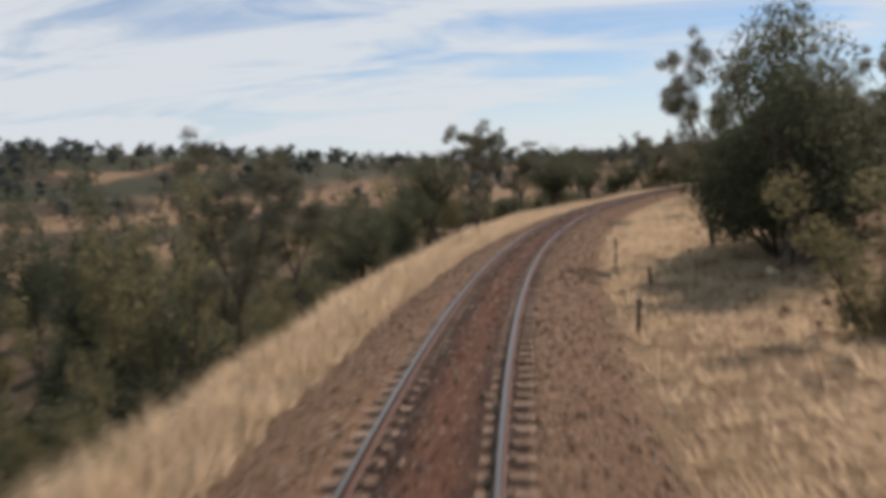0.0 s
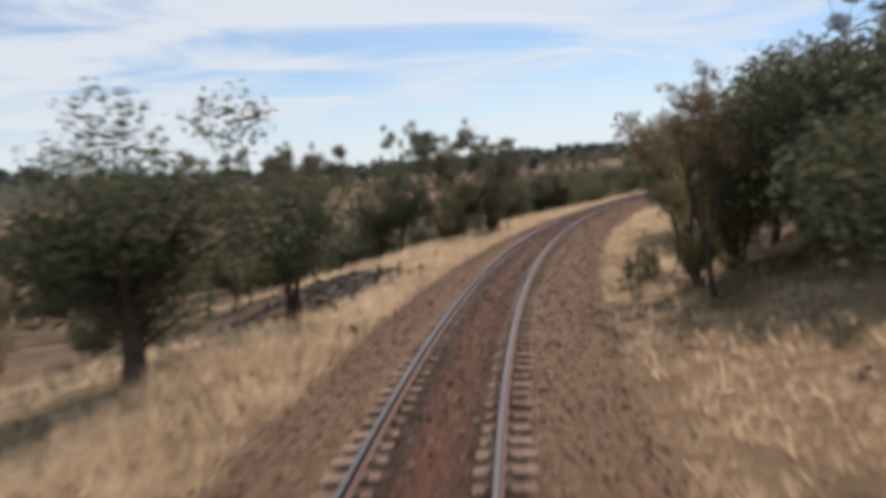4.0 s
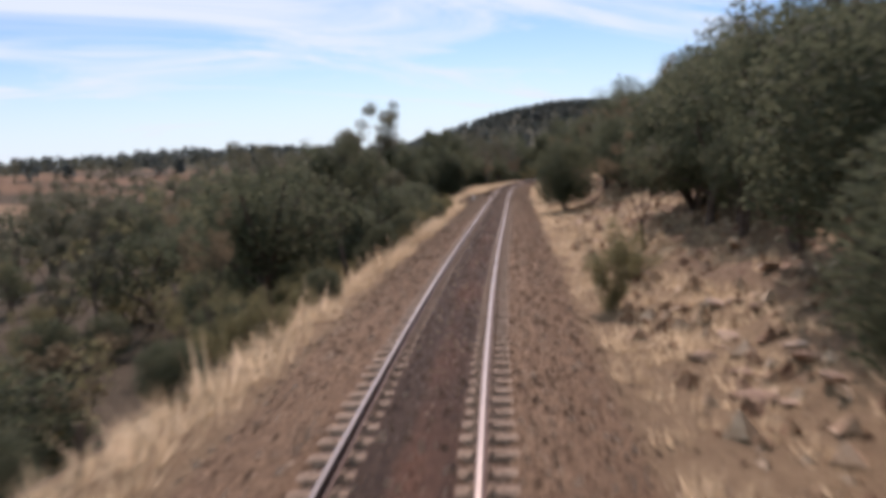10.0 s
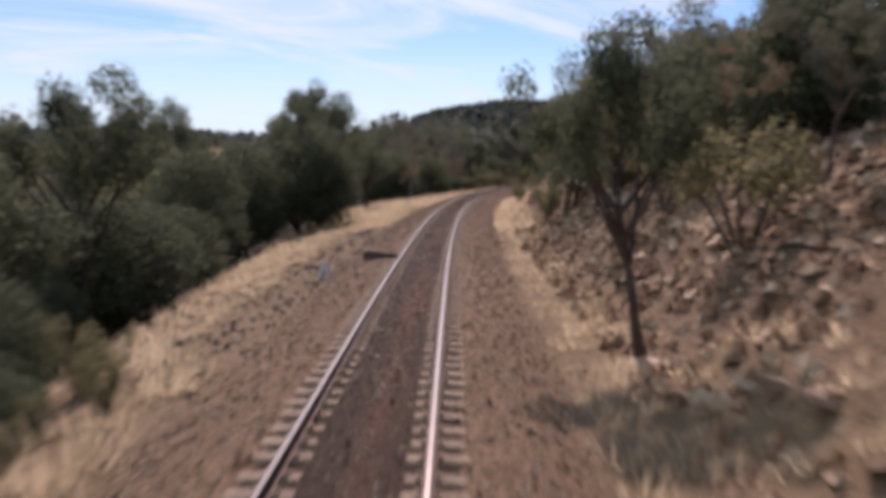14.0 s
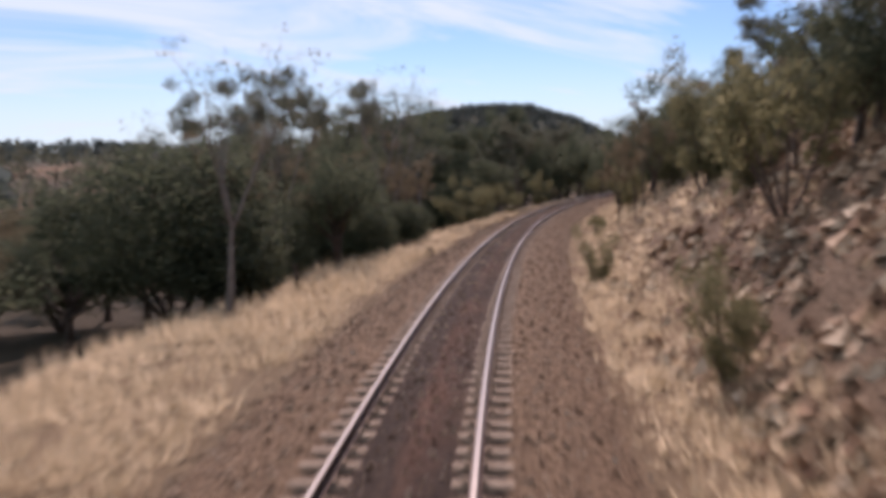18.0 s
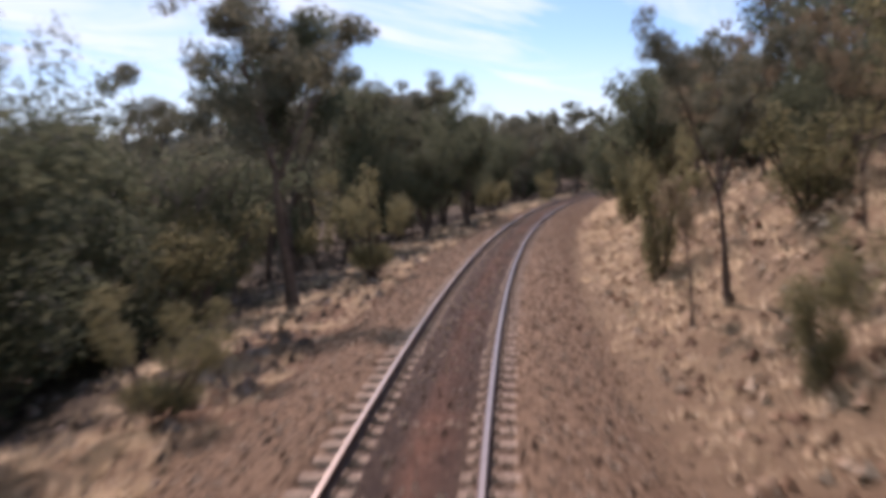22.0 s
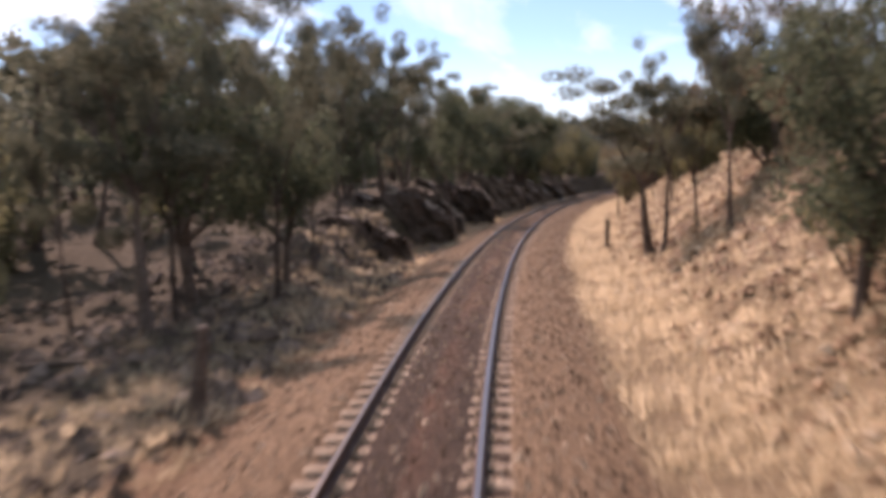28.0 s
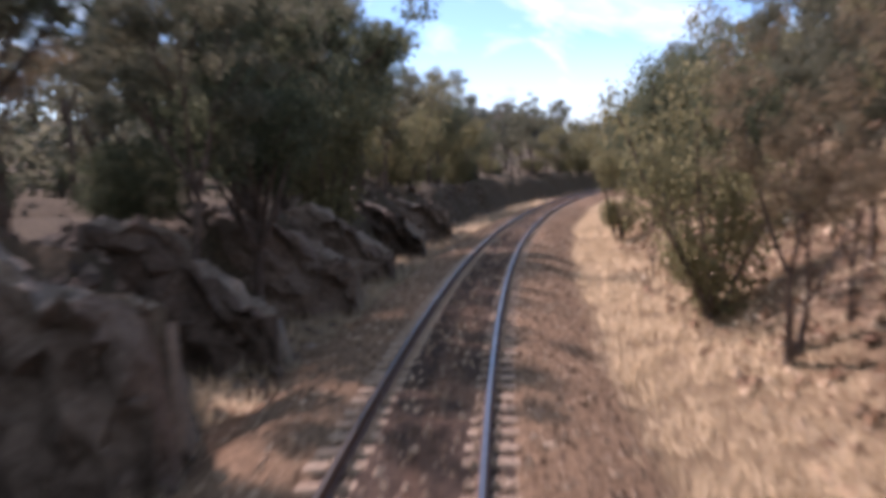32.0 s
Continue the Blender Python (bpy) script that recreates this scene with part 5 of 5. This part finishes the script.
def rock_spur(s, tip, high, deep, seed):
    """A nose of rock standing out of the cutting wall: a steep broken front, a stony top falling towards the line."""
    g = np.random.RandomState(seed)
    nu, nv = 24, 22
    u, w = np.meshgrid(np.linspace(0, 1, nu) ** 1.3, np.linspace(0, 1, nv), indexing="ij")
    rise = g.uniform(.35, .65)
    ridge = high * np.where(u < .002, .08, rise + (1 - rise) * np.clip(u * deep / 2.6, 0, 1)) * (1 + .07 * np.sin(u * 9 + seed))
    front, top = np.clip(w / .45, 0, 1), np.clip((w - .45) / .3, 0, 1)
    back = np.clip((w - .75) / .25, 0, 1)
    lumps = .16 * np.sin(u * 13 + seed) * np.sin(front * 6 + seed) + .12 * np.sin(u * 23 - front * 9 + 2 * seed)
    dy = -.5 + front * .45 + top * (1.0 + 1.2 * u) + back * (1.8 + 1.2 * u) + lumps * (w < .5)
    dy = dy + g.normal(0, .08, u.shape) + .8 * u * np.sin(seed * 1.7) + .3 * np.sin(u * 7 + seed * 2)
    lift = front ** .7 * (1 - .12 * top) * (1 - .75 * back)
    o = -(tip + u * deep) + g.normal(0, .06, u.shape) + .3 * (1 - front) - .5 * back * (1 - u)
    x, y = place(s + dy.ravel(), o.ravel())
    base = np.minimum(land(s + dy.ravel(), o.ravel(), x, y), -.5).reshape(u.shape)
    z = np.where(w == 0, base - .35, -.75 + ridge * lift + g.normal(0, .07, u.shape) + .12 * np.sin(u * 17 + w * 11 + seed))
    idx = np.arange(nu * nv).reshape(nu, nv)
    f = np.stack([idx[:-1, :-1], idx[1:, :-1], idx[1:, 1:], idx[:-1, 1:]], -1).reshape(-1, 4)
    v = np.stack([x, y, z.ravel()], 1)
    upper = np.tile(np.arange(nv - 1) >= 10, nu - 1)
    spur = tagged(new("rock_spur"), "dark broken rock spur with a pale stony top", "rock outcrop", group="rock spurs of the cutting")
    # Dark face against pale top: shade and sun added to rock and earth colours.
    for name, rows, mat, label in (("rock_face", ~upper, ROCK_DARK, "fissured rock face coloured dark for its shade"), ("stony_top", upper, TOPSOIL, "pale stony earth on the rock")):
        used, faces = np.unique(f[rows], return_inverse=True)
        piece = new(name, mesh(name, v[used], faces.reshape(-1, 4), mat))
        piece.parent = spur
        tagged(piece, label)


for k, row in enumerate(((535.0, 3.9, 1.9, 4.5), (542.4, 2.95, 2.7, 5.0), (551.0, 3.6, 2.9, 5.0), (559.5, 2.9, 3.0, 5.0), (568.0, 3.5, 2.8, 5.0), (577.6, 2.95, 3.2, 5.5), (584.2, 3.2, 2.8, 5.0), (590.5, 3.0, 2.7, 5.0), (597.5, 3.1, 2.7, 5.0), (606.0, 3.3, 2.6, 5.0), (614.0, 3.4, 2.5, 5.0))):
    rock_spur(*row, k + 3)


def part(name, bm, mat, parent, label=""):
    me = bpy.data.meshes.new(name)
    bm.to_mesh(me)
    bm.free()
    me.materials.append(mat)
    ob = new(name, me)
    ob.parent = parent
    return tagged(ob, label)


def block(x, y, z, bevel=.0, jag=0.0, seed=0):
    """A worn block of that size standing on the origin."""
    rng = random.Random(seed)
    bm = bmesh.new()
    bmesh.ops.create_cube(bm, size=1)
    if bevel:
        bmesh.ops.bevel(bm, geom=bm.edges[:], offset=bevel / max(x, y, z), segments=2, affect="EDGES")
    for v in bm.verts:
        v.co = Vector((v.co.x * x, v.co.y * y, (v.co.z + .5) * z)) + Vector((rng.uniform(-1, 1), rng.uniform(-1, 1), rng.uniform(-1, 1))) * jag
    return bm


def round_log(length, r0, r1, seed, bend=.06, sides=8):
    """A crooked log lying along x from the origin."""
    rng = random.Random(seed)
    v, f, p = [], [], [Vector((0, 0, 0))]
    n = max(3, int(length / .5))
    for i in range(n):
        p.append(p[-1] + Vector((length / n, rng.uniform(-bend, bend), rng.uniform(-bend, bend) * .5)))
    radii = [(r0 + (r1 - r0) * i / n) * rng.uniform(.88, 1.12) for i in range(n + 1)]
    tube(v, f, p, radii, sides)
    f.append(tuple(range(sides - 1, -1, -1)))
    f.append(tuple(range(n * sides, (n + 1) * sides)))
    bm = bmesh.new()
    vs = [bm.verts.new(c) for c in v]
    for q in f:
        bm.faces.new([vs[k] for k in q])
    bm.normal_update()
    return bm


def stand(ob, s, o, turn=0.0, tilt=(0, 0), up=0.0):
    x, y = place(s, o)
    ob.matrix_basis = Matrix.LocRotScale((float(x), float(y), height(s, o) + up), Euler((tilt[0], tilt[1], turn - float(np.interp(s, S, HEAD)))), None)
    return ob


def fence_post(s, o, high, seed, wide=.11):
    """A split, weathered stake with a wire staple and a stub of wire."""
    ob = tagged(new("fence_post"), "weathered grey timber stake standing in dry grass", "fence post", group="old posts beside the line")
    bm = block(wide, wide * .8, high + .25, .012, .012, seed)
    stake = part("stake", bm, TIMBER, ob)
    w = block(.02, wide * 1.3, .02, .004)
    bmesh.ops.translate(w, verts=w.verts, vec=(0, 0, high * .8))
    part("staple", w, IRON, stake, "rusty wire staple")
    rng = random.Random(seed)
    return stand(ob, s, o, rng.uniform(0, 1.5), (rng.uniform(-.08, .08), rng.uniform(-.1, .1)), -.25)


for i, (s, o, h, w) in enumerate(((20.6, 3.2, .75, .07), (33.4, 3.3, .6, .06), (41.6, 3.4, .5, .06), (29.1, 4.2, .5, .07), (108, -12.1, 1.3, .12), (106.4, -4.2, .8, .05), (106.1, -3.4, .6, .05), (373.6, 4.0, .45, .14), (348.2, -6.0, .9, .08), (62, -6.2, 1.2, .11), (52, -6.4, 1.2, .11), (190, -4.4, .7, .08), (203, -4.2, .6, .08), (537.5, 4.3, 1.3, .16))):
    fence_post(s, o, h, i + 1, w)


def fallen_log(s, o, length, radius, turn, mat, label, seed):
    ob = tagged(new("fallen_log"), label, "log", group="fallen timber")
    bm = round_log(length, radius, radius * .45, seed)
    part("log", bm, mat, ob)
    for k in range(2):
        b = round_log(length * .3, radius * .3, radius * .1, seed + 9 + k, .08, 5)
        bmesh.ops.rotate(b, verts=b.verts, matrix=Matrix.Rotation(.8 - 1.5 * k, 3, "Z") @ Matrix.Rotation(-.4, 3, "Y"))
        bmesh.ops.translate(b, verts=b.verts, vec=(length * (.4 + .2 * k), 0, 0))
        part("branch_stub", b, mat, ob)
    return stand(ob, s, o, turn, (0, 0), radius * .6)


fallen_log(480.8, -6.2, 4.6, .11, 1.15, DEADWOOD, "pale fallen log among dry leaves", 3)
fallen_log(484.0, -8.0, 3.6, .09, .7, DEADWOOD, "grey fallen branch on the forest floor", 4)
fallen_log(424, -12.0, 6.0, .14, 1.3, TIMBER, "dark fallen trunk below the line", 5)
fallen_log(566.5, -8.0, 3.4, .10, 2.3, DEADWOOD, "bleached log on top of the bank", 6)
fallen_log(574, -5.2, 2.0, .06, 1.9, DEADWOOD, "bleached stick on the bank", 7)
fallen_log(513, -8.6, 3.2, .08, .4, TIMBER, "dark fallen branch on the forest floor", 8)
fallen_log(446, -8.4, 3.8, .10, 2.0, DEADWOOD, "grey fallen branch under the trees", 9)


def stump(s, o, high, radius, seed, tilt=(0, 0)):
    ob = tagged(new("tree_stump"), "dead broken tree stump with dark bark", "stump", group="stumps")
    bm = round_log(high + .3, radius * 1.2, radius * .75, seed, .05, 9)
    bmesh.ops.rotate(bm, verts=bm.verts, matrix=Matrix.Rotation(-math.pi / 2, 3, "Y"))
    part("stump", bm, BARK, ob)
    for k in range(4):
        b = round_log(radius * 3.2, radius * .5, radius * .15, seed + k, .03, 5)
        bmesh.ops.rotate(b, verts=b.verts, matrix=Matrix.Rotation(k * 1.57 + .3, 3, "Z") @ Matrix.Rotation(.12, 3, "Y"))
        bmesh.ops.translate(b, verts=b.verts, vec=(0, 0, .3))
        part("root", b, BARK, ob)
    return stand(ob, s, o, seed, tilt, -.3)


stump(508.6, -3.6, 1.4, .12, 3, (.08, -.1))
stump(484.6, -4.4, .5, .16, 4)
stump(359, -3.2, .35, .16, 5)
stump(432, -7.5, .8, .13, 6, (.1, .1))


def signal_timber():
    """Old timber left beside the rail: a sawn block with a rail chair and a thinner beam lying towards the sleepers."""
    ob = tagged(new("discarded_timber"), "dark sawn timber block and beam lying beside the rail", "timber")
    sawn = part("sawn_block", block(.46, .38, .30, .03, .012, 2), TIMBER, ob, "dark squared timber block")
    b = block(.78, .15, .16, .015, .01, 3)
    bmesh.ops.translate(b, verts=b.verts, vec=(.5, .08, .1))
    part("beam", b, TIMBER, ob, "thin grey beam")
    c = block(.34, .22, .05, .01)
    bmesh.ops.translate(c, verts=c.verts, vec=(.02, 0, .29))
    part("rail_chair", c, IRON, sawn, "rusty iron plate")
    stand(ob, 279.7, -1.80, .12, (0, .05), -.03)


def white_marker():
    ob = tagged(new("track_marker"), "small white-painted marker board leaning in ballast", "marker board")
    b = block(.34, .03, .46, .008)
    bmesh.ops.translate(b, verts=b.verts, vec=(0, 0, .12))
    part("board", b, WHITE, ob, "white painted board")
    part("stake", block(.05, .05, .34, .006), TIMBER, ob)
    stand(ob, 276.6, -2.95, .25, (-.3, .3), -.02)


def culvert():
    ob = tagged(new("culvert_headwall"), "grey concrete culvert headwall beside the ballast", "culvert")
    part("wall", block(.22, 1.9, .75, .03, .01, 5), CONCRETE, ob, "stained concrete slab")
    c = block(.34, 2.05, .12, .03, .008, 6)
    bmesh.ops.translate(c, verts=c.verts, vec=(0, 0, .72))
    part("coping", c, CONCRETE, ob)
    stand(ob, 491.6, -3.2, -.2, (0, 0), -.55)


CONCRETE = material("old_concrete", ((.3, (.07, .066, .06)), (.7, (.19, .18, .165))), 2.0, bump=.3, bump_scale=.02)
signal_timber()
white_marker()
culvert()

# pale stones and flat slabs
for s0, s1, o0, o1, n, k0, k1 in ((216, 238, 4.4, 9.0, 44, .3, .8), (187, 211, 4.0, 8.5, 38, .3, .75), (238, 256, 6.0, 10.0, 10, .3, .8), (150, 172, 5.5, 9.0, 12, .25, .45), (44, 70, 8.0, 13.0, 14, .35, .9), (258, 268, 4.3, 7.5, 8, .4, .8), (32.8, 34.8, 4.3, 5.1, 7, .5, .85)):
    for _ in range(n):
        rock(_g.uniform(s0, s1), _g.uniform(o0, o1), _g.uniform(k0, k1), .38, "flat pale-red stone slab lying in dry grass", "flat stone slabs")
rock(154.9, 4.4, .6, .8, "dark rounded boulder in dry grass", "rocks on the cutting")
rock(101.5, -7.2, 1.1, .6, "dark stone in a hollow beside the line", "stones in the woods")
rock(103.8, -6.4, .9, .6, "dark stone in a hollow beside the line", "stones in the woods")
